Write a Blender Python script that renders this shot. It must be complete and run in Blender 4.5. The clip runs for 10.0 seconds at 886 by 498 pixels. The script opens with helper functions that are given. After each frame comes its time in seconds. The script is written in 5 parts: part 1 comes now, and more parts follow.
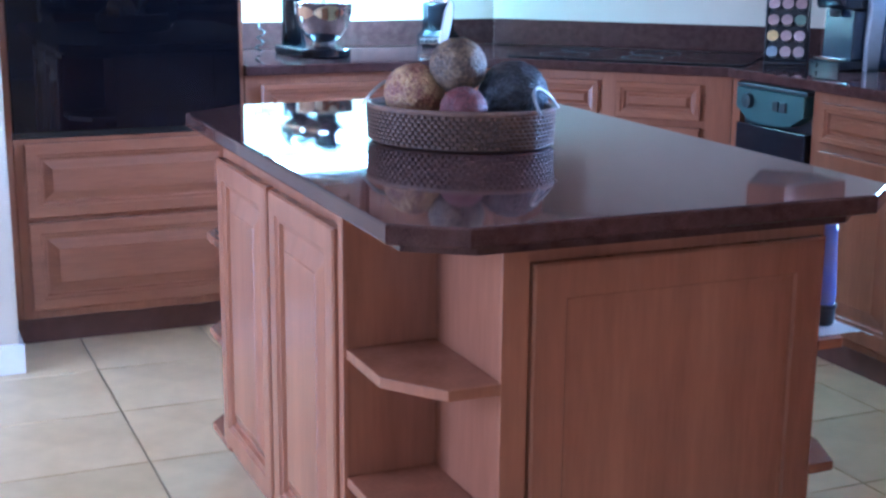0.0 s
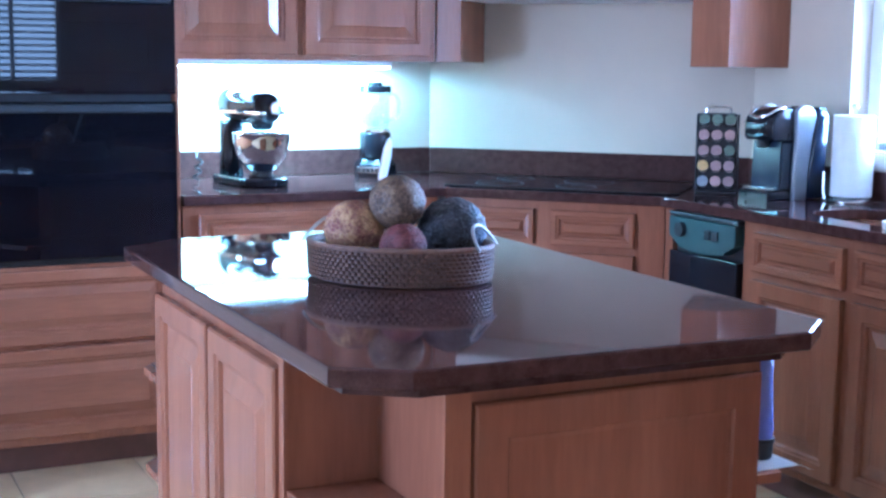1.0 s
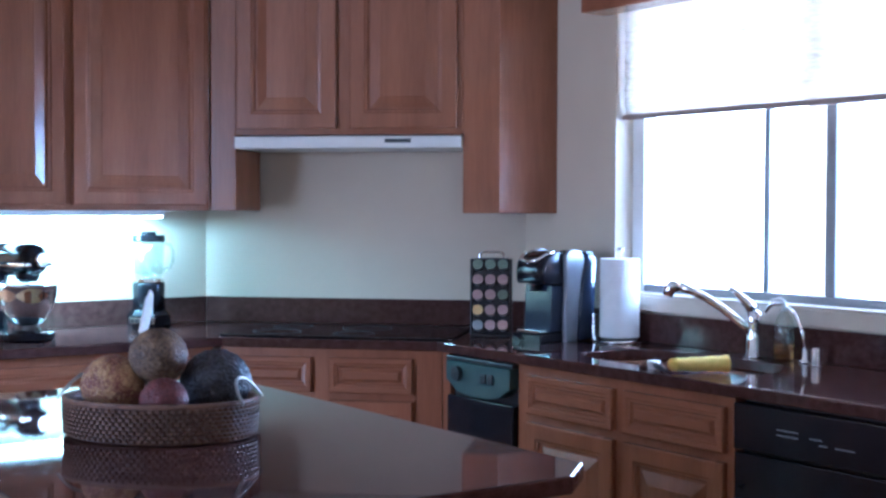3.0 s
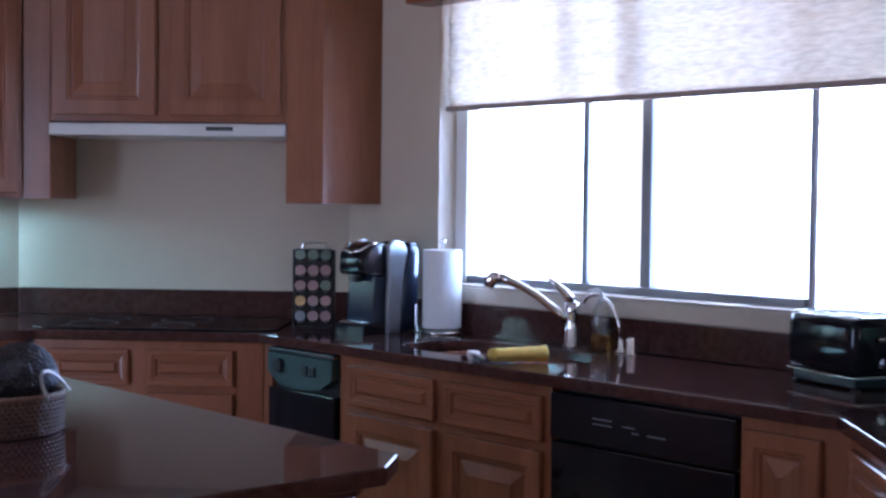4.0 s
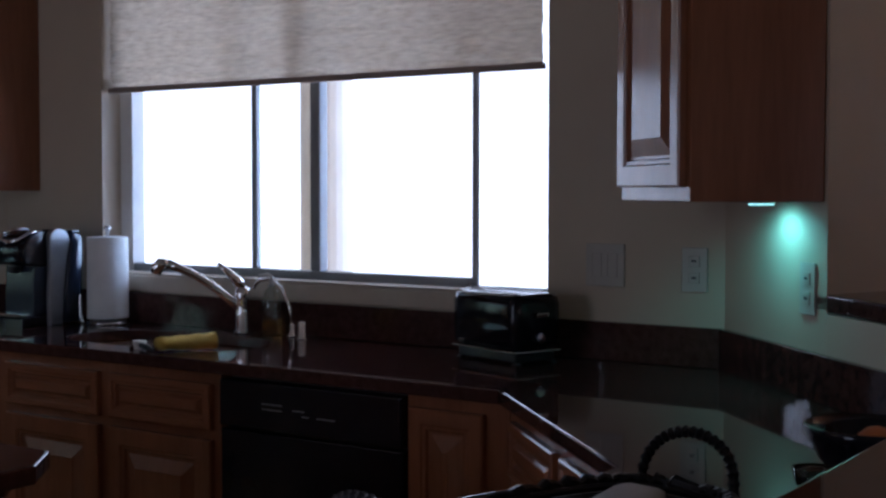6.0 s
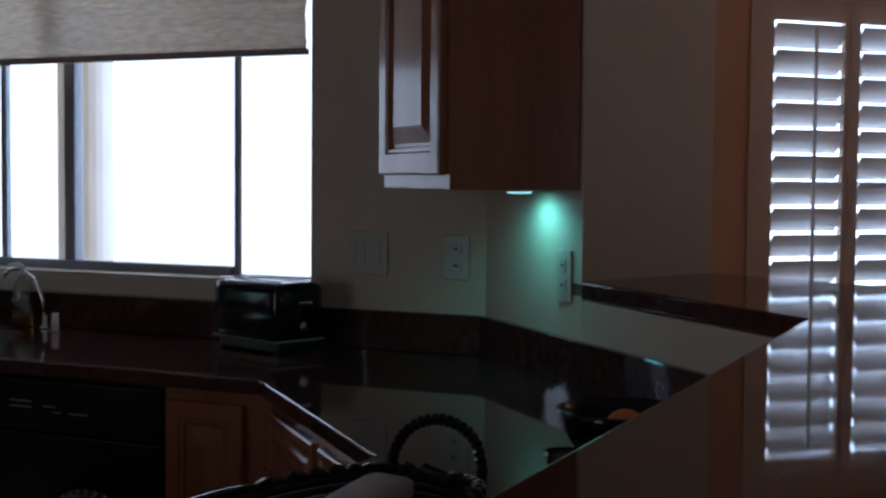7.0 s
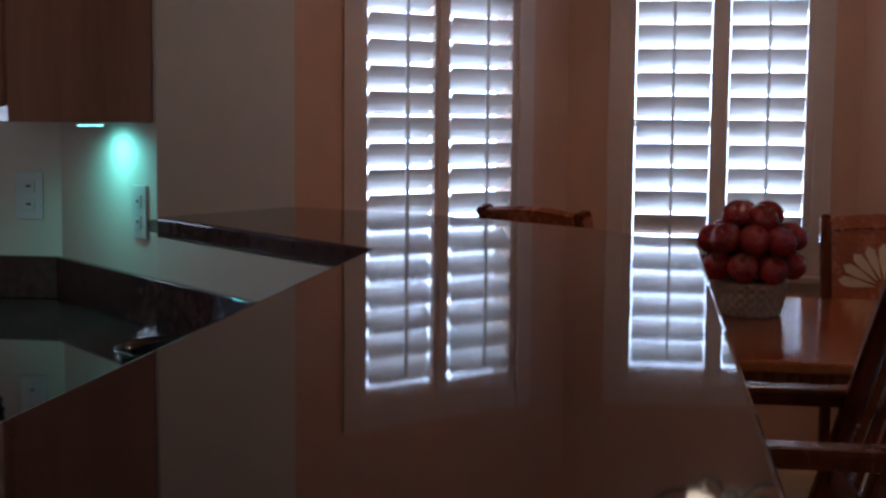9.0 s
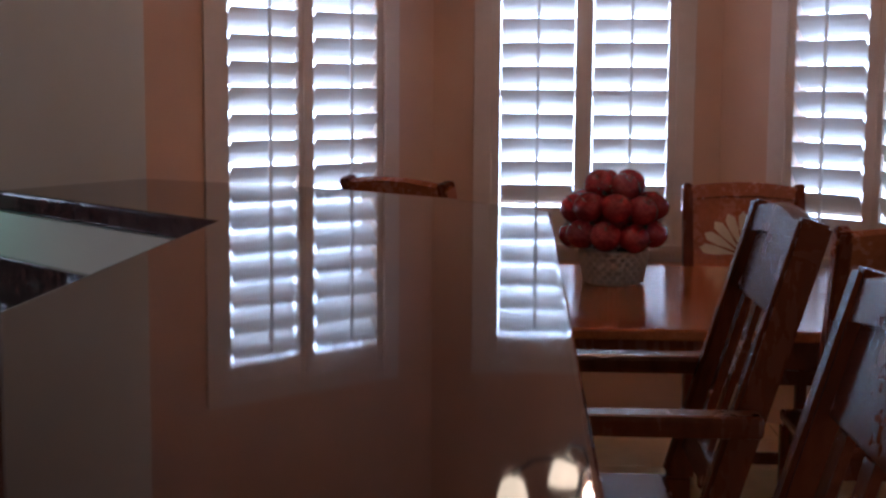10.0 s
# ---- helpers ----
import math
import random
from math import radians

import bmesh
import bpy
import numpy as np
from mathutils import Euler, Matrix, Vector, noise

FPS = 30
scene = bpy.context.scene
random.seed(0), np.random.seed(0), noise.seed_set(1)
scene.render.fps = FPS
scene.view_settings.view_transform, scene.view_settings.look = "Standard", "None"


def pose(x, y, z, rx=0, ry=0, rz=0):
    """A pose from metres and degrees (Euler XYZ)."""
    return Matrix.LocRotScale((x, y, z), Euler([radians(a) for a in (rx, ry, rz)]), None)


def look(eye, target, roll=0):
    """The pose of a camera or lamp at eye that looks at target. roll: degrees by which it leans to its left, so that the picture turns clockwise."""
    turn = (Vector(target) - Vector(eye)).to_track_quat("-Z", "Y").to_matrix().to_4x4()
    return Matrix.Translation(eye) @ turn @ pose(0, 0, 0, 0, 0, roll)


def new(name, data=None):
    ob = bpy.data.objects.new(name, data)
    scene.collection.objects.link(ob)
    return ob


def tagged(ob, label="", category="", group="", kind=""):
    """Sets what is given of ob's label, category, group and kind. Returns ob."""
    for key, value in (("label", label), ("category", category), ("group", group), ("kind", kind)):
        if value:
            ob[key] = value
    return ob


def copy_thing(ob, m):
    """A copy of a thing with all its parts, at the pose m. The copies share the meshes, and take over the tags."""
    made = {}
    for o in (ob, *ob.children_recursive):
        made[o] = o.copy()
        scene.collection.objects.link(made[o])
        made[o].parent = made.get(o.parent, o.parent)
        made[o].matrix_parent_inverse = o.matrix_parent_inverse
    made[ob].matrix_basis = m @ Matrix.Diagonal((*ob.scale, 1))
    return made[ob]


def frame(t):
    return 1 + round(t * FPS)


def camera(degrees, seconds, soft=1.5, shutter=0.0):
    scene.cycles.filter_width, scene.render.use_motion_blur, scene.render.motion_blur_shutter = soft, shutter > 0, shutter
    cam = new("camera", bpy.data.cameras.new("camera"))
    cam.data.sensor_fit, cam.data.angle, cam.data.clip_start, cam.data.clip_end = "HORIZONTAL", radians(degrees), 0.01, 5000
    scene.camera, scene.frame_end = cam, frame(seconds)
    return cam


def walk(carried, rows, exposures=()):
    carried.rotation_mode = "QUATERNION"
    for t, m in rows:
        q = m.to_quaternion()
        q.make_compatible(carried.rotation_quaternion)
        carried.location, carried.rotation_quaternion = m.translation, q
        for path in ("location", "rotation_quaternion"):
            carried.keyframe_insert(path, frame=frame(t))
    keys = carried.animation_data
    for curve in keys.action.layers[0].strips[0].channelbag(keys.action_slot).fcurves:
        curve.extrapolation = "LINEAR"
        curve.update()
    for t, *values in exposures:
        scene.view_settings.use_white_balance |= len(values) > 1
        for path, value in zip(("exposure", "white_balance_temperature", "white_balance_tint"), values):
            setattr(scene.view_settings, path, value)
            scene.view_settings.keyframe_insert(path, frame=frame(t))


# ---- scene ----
cam = camera(36.8, 10.0, 2.7)

PATH = [
    (0, (0.245, -0.372, 1.335), (1.02, 1.415, 0.882), 0.5),
    (0.5, (0.249, -0.357, 1.352), (1.068, 1.427, 0.973), 0.5),
    (1, (0.232, -0.372, 1.375), (1.108, 1.404, 1.096), 0.7),
    (1.5, (0.249, -0.374, 1.379), (1.153, 1.396, 1.157), 0.0),
    (2, (0.253, -0.39, 1.387), (1.233, 1.344, 1.207), 0.1),
    (2.5, (0.272, -0.387, 1.39), (1.326, 1.308, 1.267), 0.3),
    (3, (0.296, -0.382, 1.384), (1.445, 1.254, 1.323), 0.2),
    (3.2, (0.308, -0.376, 1.378), (1.511, 1.221, 1.321), 0.3),
    (4.5, (0.343, -0.394, 1.383), (1.754, 1.021, 1.302), 0.7),
    (5, (0.361, -0.398, 1.379), (1.851, 0.933, 1.295), 0.5),
    (6.5, (0.406, -0.4, 1.37), (2.143, 0.586, 1.276), 0.2),
    (7, (0.432, -0.407, 1.368), (2.25, 0.419, 1.264), 0.5),
    (7.5, (0.454, -0.415, 1.371), (2.333, 0.256, 1.24), 0.2),
    (8, (0.481, -0.438, 1.366), (2.399, 0.107, 1.211), 0.2),
    (8.5, (0.5, -0.46, 1.363), (2.446, -0.033, 1.187), 0.4),
    (9, (0.521, -0.488, 1.354), (2.49, -0.197, 1.164), 0.5),
    (9.5, (0.549, -0.509, 1.352), (2.53, -0.334, 1.14), 0.7),
    (10, (0.571, -0.526, 1.347), (2.555, -0.419, 1.117), 0.4),
]
EXPOSURES = [(0, 1.12, 3980, 13), (1.0, 1.2, 4000, 12), (2.0, 0.85, 4120, 12), (3.2, 0.32, 4420, 15), (4.5, -0.65, 4850, 23), (5.2, -1.2, 5000, 23), (6.5, -2.35, 5300, 15), (7.5, -2.4, 5250, 12), (8.2, -1.9, 5200, 12), (9.0, -1.5, 5180, 13), (10.0, -1.05, 5150, 15)]
walk(cam, [(t, look(eye, target, roll)) for t, eye, target, roll in PATH], EXPOSURES)

# ---- world, sun and large lights ----
world = bpy.data.worlds.new("world")
scene.world = world
world.use_nodes = True
wn = world.node_tree.nodes
sky = wn.new("ShaderNodeTexSky")
sky.sky_type = 'NISHITA'
sky.sun_disc = False
sky.sun_elevation = radians(58)
sky.sun_rotation = radians(-90)
world.node_tree.links.new(sky.outputs[0], wn["Background"].inputs[0])
wn["Background"].inputs[1].default_value = 0.15

sun_data = bpy.data.lights.new("sun", 'SUN')
sun_data.energy, sun_data.angle, sun_data.color = 4.0, radians(0.5), (1.0, 0.96, 0.9)
sun = new("sun", sun_data)
sun.matrix_world = look((-3, 0, 8), (2.0, 0, 0))


def area(name, eye, target, w, h, watts, color=(1, 1, 1)):
    d = bpy.data.lights.new(name, 'AREA')
    d.shape, d.size, d.size_y, d.energy, d.color = 'RECTANGLE', w, h, watts, color
    o = new(name, d)
    o.matrix_world = look(eye, target)
    return o


area("daylight_kitchen_window", (7.0, 3.4, 3.95), (3.6, 3.0, 3.95), 13.0, 6.5, 2600, (0.93, 0.96, 1.0))
area("daylight_bay", (8.3, -0.9, 2.0), (6.3, -0.9, 1.5), 3.4, 3.6, 1250, (0.56, 0.77, 1.0))
area("daylight_bay_north", (7.2, 1.5, 2.0), (5.85, 0.15, 1.5), 2.6, 3.6, 700, (0.56, 0.77, 1.0))
area("daylight_bay_south", (7.2, -3.3, 2.0), (5.85, -1.95, 1.5), 2.6, 3.6, 700, (0.56, 0.77, 1.0))
# added fill from the west; size and place of its unseen opening are invented
area("west_fill", (-3.0, 2.72, 1.2), (0.5, 2.6, 0.9), 1.5, 2.1, 74, (0.95, 0.95, 1.0))
area("daylight_rear_window", (2.215, -5.12, 1.55), (2.215, 0, 1.5), 0.85, 0.8, 14, (0.85, 0.93, 1.0))
# added fill from behind left, through an unseen, invented opening
area("rear_left_fill", (-1.4, -5.12, 1.1), (-0.6, 0, 1.0), 1.6, 2.0, 34, (1.0, 0.84, 0.68))
chandelier_data = bpy.data.lights.new("chandelier_bulbs", 'POINT')
chandelier_data.energy, chandelier_data.color, chandelier_data.shadow_soft_size = 40, (1.0, 0.6, 0.34), 0.03
new("chandelier_bulbs", chandelier_data).matrix_world = pose(4.5, -0.78, 2.15)


# ---- materials ----
def mat(name, color, rough=0.5, metal=0.0, spec=0.5):
    m = bpy.data.materials.new(name)
    m.use_nodes = True
    b = m.node_tree.nodes["Principled BSDF"]
    b.inputs["Base Color"].default_value = (*color, 1)
    b.inputs["Roughness"].default_value = rough
    b.inputs["Metallic"].default_value = metal
    b.inputs["Specular IOR Level"].default_value = spec
    return m


def vary(m, color_a, color_b, scale=(8, 8, 8), detail=4, bump=0.0, fine=60.0, fine_mix=0.35, rough=None, lo=0.3, hi=0.7, rand=0.0):
    """Two scales of noise between two colours, with a bump from the finer one."""
    t = m.node_tree
    n, l = t.nodes, t.links
    b = n["Principled BSDF"]
    tc, mp = n.new("ShaderNodeTexCoord"), n.new("ShaderNodeMapping")
    mp.inputs["Scale"].default_value = scale
    l.new(tc.outputs["Object"], mp.inputs[0])
    big, small = n.new("ShaderNodeTexNoise"), n.new("ShaderNodeTexNoise")
    big.inputs["Scale"].default_value, big.inputs["Detail"].default_value = 1.0, detail
    small.inputs["Scale"].default_value, small.inputs["Detail"].default_value = fine / 8, 3
    l.new(mp.outputs[0], big.inputs["Vector"])
    l.new(mp.outputs[0], small.inputs["Vector"])
    mix = n.new("ShaderNodeMix")
    mix.inputs[0].default_value = fine_mix
    l.new(big.outputs[0], mix.inputs[2])
    l.new(small.outputs[0], mix.inputs[3])
    ramp = n.new("ShaderNodeValToRGB")
    ramp.color_ramp.elements[0].position, ramp.color_ramp.elements[0].color = lo, (*color_a, 1)
    ramp.color_ramp.elements[1].position, ramp.color_ramp.elements[1].color = hi, (*color_b, 1)
    l.new(mix.outputs[0], ramp.inputs[0])
    last = ramp.outputs[0]
    if rand:
        info, hsv, mr = n.new("ShaderNodeObjectInfo"), n.new("ShaderNodeHueSaturation"), n.new("ShaderNodeMapRange")
        mr.inputs[3].default_value, mr.inputs[4].default_value = 1 - rand, 1 + rand
        l.new(info.outputs["Random"], mr.inputs[0])
        l.new(mr.outputs[0], hsv.inputs["Value"])
        l.new(last, hsv.inputs["Color"])
        last = hsv.outputs[0]
    l.new(last, b.inputs["Base Color"])
    if rough:
        rr = n.new("ShaderNodeMapRange")
        rr.inputs[3].default_value, rr.inputs[4].default_value = rough
        l.new(mix.outputs[0], rr.inputs[0])
        l.new(rr.outputs[0], b.inputs["Roughness"])
    if bump:
        bp = n.new("ShaderNodeBump")
        bp.inputs["Strength"].default_value, bp.inputs["Distance"].default_value = bump, 0.002
        l.new(small.outputs[0], bp.inputs["Height"])
        l.new(bp.outputs[0], b.inputs["Normal"])
    return m


WOOD = vary(mat("maple_cabinet", (0.3, 0.15, 0.09), 0.3, 0.0, 0.5), (0.19, 0.07, 0.035), (0.33, 0.133, 0.066), (9, 9, 0.9), 5, 0.06, 90, 0.3, (0.16, 0.3), 0.25, 0.78, 0.06)
WOOD_H = vary(mat("maple_cabinet_across", (0.3, 0.15, 0.09), 0.3, 0.0, 0.5), (0.19, 0.07, 0.035), (0.33, 0.133, 0.066), (0.9, 9, 9), 5, 0.06, 90, 0.3, (0.16, 0.3), 0.25, 0.78, 0.06)
WOOD_IN = vary(mat("maple_inside", (0.25, 0.13, 0.08)), (0.2, 0.1, 0.06), (0.32, 0.17, 0.1), (6, 6, 1), 4, 0.05, 60, 0.3, (0.4, 0.55))
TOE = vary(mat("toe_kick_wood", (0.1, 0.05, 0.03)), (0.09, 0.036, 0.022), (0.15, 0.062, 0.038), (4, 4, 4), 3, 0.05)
CHAIR = vary(mat("cherry_chair_wood", (0.12, 0.04, 0.02), 0.3, 0.0, 0.22), (0.065, 0.012, 0.004), (0.16, 0.034, 0.01), (6, 6, 2), 4, 0.0, 70, 0.3, (0.24, 0.3))
TABLE = vary(mat("cherry_table_wood", (0.25, 0.09, 0.03)), (0.22, 0.055, 0.014), (0.4, 0.115, 0.032), (3, 14, 14), 5, 0.03, 70, 0.4, (0.1, 0.2))
WALL = vary(mat("wall_paint", (0.55, 0.5, 0.42)), (0.52, 0.43, 0.325), (0.58, 0.485, 0.37), (3, 3, 3), 3, 0.25, 700, 0.25, (0.55, 0.7))
NOOK = vary(mat("nook_wall_paint", (0.6, 0.42, 0.3)), (0.5, 0.28, 0.17), (0.58, 0.34, 0.215), (3, 3, 3), 3, 0.25, 700, 0.25, (0.55, 0.7))
CEIL = vary(mat("ceiling_paint", (0.75, 0.73, 0.7)), (0.72, 0.7, 0.67), (0.8, 0.78, 0.75), (3, 3, 3), 3, 0.2, 400, 0.3)
TRIM = vary(mat("white_trim_paint", (0.75, 0.73, 0.7)), (0.7, 0.68, 0.65), (0.8, 0.78, 0.75), (5, 5, 5), 3, 0.03, 60, 0.3, (0.35, 0.5))
SHUTTER = vary(mat("shutter_paint", (0.78, 0.77, 0.75)), (0.74, 0.7, 0.66), (0.81, 0.77, 0.73), (5, 5, 5), 3, 0.02, 60, 0.3, (0.35, 0.45))
CASING = vary(mat("tan_casing_paint", (0.56, 0.43, 0.34)), (0.52, 0.39, 0.305), (0.6, 0.46, 0.365), (5, 5, 5), 3, 0.03, 60, 0.3, (0.4, 0.55))
TILE = vary(mat("travertine_floor_tile", (0.55, 0.45, 0.33)), (0.56, 0.4, 0.2), (0.76, 0.58, 0.33), (3, 3, 3), 6, 0.1, 40, 0.35, (0.2, 0.42), 0.3, 0.7, 0.06)
GROUT = vary(mat("floor_grout", (0.2, 0.15, 0.1)), (0.24, 0.17, 0.1), (0.34, 0.25, 0.16), (20, 20, 20), 3, 0.3)
BLACK = vary(mat("black_appliance_gloss", (0.01, 0.01, 0.013), 0.1, 0.0, 0.32), (0.008, 0.008, 0.011), (0.014, 0.014, 0.018), (3, 3, 3), 2, 0.0, 60, 0.3, (0.08, 0.16))
BLACK_MATT = vary(mat("black_plastic", (0.015, 0.015, 0.017)), (0.012, 0.012, 0.014), (0.025, 0.025, 0.028), (9, 9, 9), 3, 0.1, 300, 0.4, (0.35, 0.5))
NAVY = vary(mat("blue_black_plastic", (0.014, 0.02, 0.04), 0.14), (0.011, 0.016, 0.034), (0.018, 0.026, 0.05), (6, 6, 6), 2, 0.0, 60, 0.3, (0.1, 0.2))
OVEN_GLASS = mat("oven_black_glass", (0.004, 0.004, 0.006), 0.02, 0.0, 0.3)
GREY_PLASTIC = vary(mat("grey_green_control_plastic", (0.16, 0.22, 0.22)), (0.03, 0.062, 0.06), (0.05, 0.09, 0.087), (9, 9, 9), 3, 0.05, 200, 0.3, (0.3, 0.45))
DARK_PLASTIC = vary(mat("dark_grey_plastic", (0.035, 0.038, 0.042), 0.35, 0.0, 0.4), (0.03, 0.033, 0.037), (0.042, 0.046, 0.05), (9, 9, 9), 2, 0.0, 200, 0.3, (0.28, 0.4))
STEEL = vary(mat("brushed_steel", (0.6, 0.6, 0.6), 0.2, 1.0), (0.55, 0.55, 0.55), (0.68, 0.68, 0.68), (4, 4, 60), 2, 0.02, 60, 0.4, (0.14, 0.26))
PEWTER = vary(mat("satin_silver_paint", (0.3, 0.31, 0.33), 0.3, 0.6), (0.26, 0.27, 0.29), (0.34, 0.35, 0.37), (6, 6, 6), 2, 0.0, 60, 0.3, (0.24, 0.36))
CHROME = mat("chrome", (0.8, 0.8, 0.82), 0.06, 1.0)
WHITE_PLASTIC = vary(mat("white_plastic", (0.7, 0.69, 0.66)), (0.66, 0.65, 0.62), (0.74, 0.73, 0.7), (9, 9, 9), 2, 0.0, 60, 0.3, (0.3, 0.42))
CREAM = vary(mat("cream_sill_paint", (0.6, 0.52, 0.42)), (0.56, 0.48, 0.38), (0.64, 0.56, 0.45), (5, 5, 5), 3, 0.05, 60, 0.3, (0.4, 0.55))
IVORY = vary(mat("ivory_plastic", (0.45, 0.42, 0.37)), (0.43, 0.4, 0.35), (0.5, 0.47, 0.41), (9, 9, 9), 2, 0.0, 60, 0.3, (0.3, 0.42))
PAPER = vary(mat("white_paper", (0.85, 0.85, 0.84)), (0.78, 0.78, 0.77), (0.88, 0.88, 0.87), (30, 30, 30), 3, 0.35, 400, 0.5, (0.8, 0.9))
HOOD = vary(mat("off_white_enamel", (0.7, 0.68, 0.64)), (0.66, 0.64, 0.6), (0.74, 0.72, 0.68), (5, 5, 5), 2, 0.0, 60, 0.3, (0.25, 0.35))
COOKTOP = mat("black_ceramic_glass", (0.008, 0.008, 0.01), 0.05)
SPONGE = vary(mat("yellow_sponge_cloth", (0.75, 0.5, 0.06)), (0.66, 0.42, 0.05), (0.82, 0.58, 0.12), (40, 40, 40), 4, 0.6, 500, 0.5, (0.8, 0.9))
WICKER = vary(mat("brown_woven_rattan", (0.16, 0.09, 0.05)), (0.06, 0.03, 0.02), (0.17, 0.09, 0.055), (60, 60, 60), 3, 0.3, 300, 0.4, (0.35, 0.5), 0.3, 0.7, 0.25)
WICKER_PALE = vary(mat("cream_woven_cane", (0.6, 0.5, 0.36)), (0.6, 0.52, 0.4), (0.82, 0.74, 0.6), (60, 60, 60), 3, 0.3, 300, 0.4, (0.5, 0.65), 0.3, 0.7, 0.15)
APPLE = vary(mat("red_apple_skin", (0.32, 0.02, 0.02)), (0.16, 0.003, 0.006), (0.42, 0.035, 0.03), (14, 14, 14), 4, 0.0, 60, 0.35, (0.18, 0.3), 0.4, 0.75, 0.15)
LEAF = vary(mat("dark_green_leaf", (0.02, 0.05, 0.02)), (0.012, 0.03, 0.012), (0.04, 0.09, 0.03), (30, 30, 30), 3, 0.1)
WROUGHT = mat("black_wrought_metal", (0.012, 0.012, 0.014), 0.28, 0.6)

# polished brown engineered stone with fine flecks
STONE = vary(mat("polished_brown_quartz", (0.07, 0.045, 0.045), 0.07, 0.0, 0.34), (0.03, 0.0125, 0.011), (0.092, 0.043, 0.037), (38, 38, 38), 6, 0.0, 110, 0.5, (0.02, 0.05), 0.34, 0.72)


def clear_glass(name, tint=(1, 1, 1), rough=0.0):
    m = bpy.data.materials.new(name)
    m.use_nodes = True
    b = m.node_tree.nodes["Principled BSDF"]
    b.inputs["Base Color"].default_value = (*tint, 1)
    b.inputs["Roughness"].default_value = rough
    b.inputs["Transmission Weight"].default_value = 1.0
    b.inputs["IOR"].default_value = 1.45
    return m


GLASS = clear_glass("clear_glass")


def thin_glass(name, tint):
    """Thin-walled clear ware: light passes straight, gloss on top."""
    m = bpy.data.materials.new(name)
    m.use_nodes = True
    n, l = m.node_tree.nodes, m.node_tree.links
    tr, gl, mx = n.new("ShaderNodeBsdfTransparent"), n.new("ShaderNodeBsdfGlossy"), n.new("ShaderNodeMixShader")
    mx.inputs[0].default_value = 0.08
    tr.inputs[0].default_value = (*tint, 1)
    gl.inputs["Roughness"].default_value = 0.03
    l.new(tr.outputs[0], mx.inputs[1]), l.new(gl.outputs[0], mx.inputs[2])
    l.new(mx.outputs[0], n["Material Output"].inputs[0])
    return m


THIN_GLASS = thin_glass("thin_clear_glass", (0.9, 0.93, 0.92))
BLUE_PLASTIC = mat("clear_blue_plastic", (0.3, 0.36, 0.8), 0.12)
BLUE_PLASTIC.node_tree.nodes["Principled BSDF"].inputs["Transmission Weight"].default_value = 0.45
SOAP = clear_glass("amber_soap", (0.85, 0.45, 0.12), 0.05)


def glow(name, color, strength):
    m = bpy.data.materials.new(name)
    m.use_nodes = True
    b = m.node_tree.nodes["Principled BSDF"]
    b.inputs["Base Color"].default_value = (0.8, 0.8, 0.8, 1)
    b.inputs["Emission Color"].default_value = (*color, 1)
    b.inputs["Emission Strength"].default_value = strength
    return m


TUBE = glow("fluorescent_tube", (0.75, 1.0, 0.93), 30)

# thin woven fabric that lets daylight through
SHADE = bpy.data.materials.new("woven_shade_fabric")
SHADE.use_nodes = True
sn, sl = SHADE.node_tree.nodes, SHADE.node_tree.links
tc, mp, nz, rp = sn.new("ShaderNodeTexCoord"), sn.new("ShaderNodeMapping"), sn.new("ShaderNodeTexNoise"), sn.new("ShaderNodeValToRGB")
mp.inputs["Scale"].default_value = (4, 14, 70)
nz.inputs["Scale"].default_value, nz.inputs["Detail"].default_value = 1.5, 5
rp.color_ramp.elements[0].position, rp.color_ramp.elements[0].color = 0.25, (0.5, 0.4, 0.3, 1)
rp.color_ramp.elements[1].position, rp.color_ramp.elements[1].color = 0.8, (0.76, 0.66, 0.53, 1)
sl.new(tc.outputs["Object"], mp.inputs[0]), sl.new(mp.outputs[0], nz.inputs["Vector"]), sl.new(nz.outputs[0], rp.inputs[0])
tr, df, mx = sn.new("ShaderNodeBsdfTranslucent"), sn.new("ShaderNodeBsdfDiffuse"), sn.new("ShaderNodeMixShader")
mx.inputs[0].default_value = 0.5
sl.new(rp.outputs[0], tr.inputs[0]), sl.new(rp.outputs[0], df.inputs[0])
sl.new(tr.outputs[0], mx.inputs[1]), sl.new(df.outputs[0], mx.inputs[2])
sl.new(mx.outputs[0], sn["Material Output"].inputs[0])


# ---- building blocks ----
def mesh(name, bm, material, smooth=False):
    bmesh.ops.recalc_face_normals(bm, faces=bm.faces[:])
    me = bpy.data.meshes.new(name)
    bm.to_mesh(me)
    bm.free()
    me.materials.append(material)
    if smooth:
        for p in me.polygons:
            p.use_smooth = True
    return me


def thing(name, m, label, category, group=""):
    o = new(name)
    o.empty_display_size = 0.05
    o.matrix_world = m
    return tagged(o, label, category, group)


def part(name, bm, material, parent, label="", smooth=False):
    o = new(name, mesh(name, bm, material, smooth))
    o.parent = parent
    return tagged(o, label)


def solo(name, bm, material, label="", category="", kind="", m=None, smooth=False, group=""):
    o = new(name, mesh(name, bm, material, smooth))
    if m is not None:
        o.matrix_world = m
    return tagged(o, label, category, group, kind)


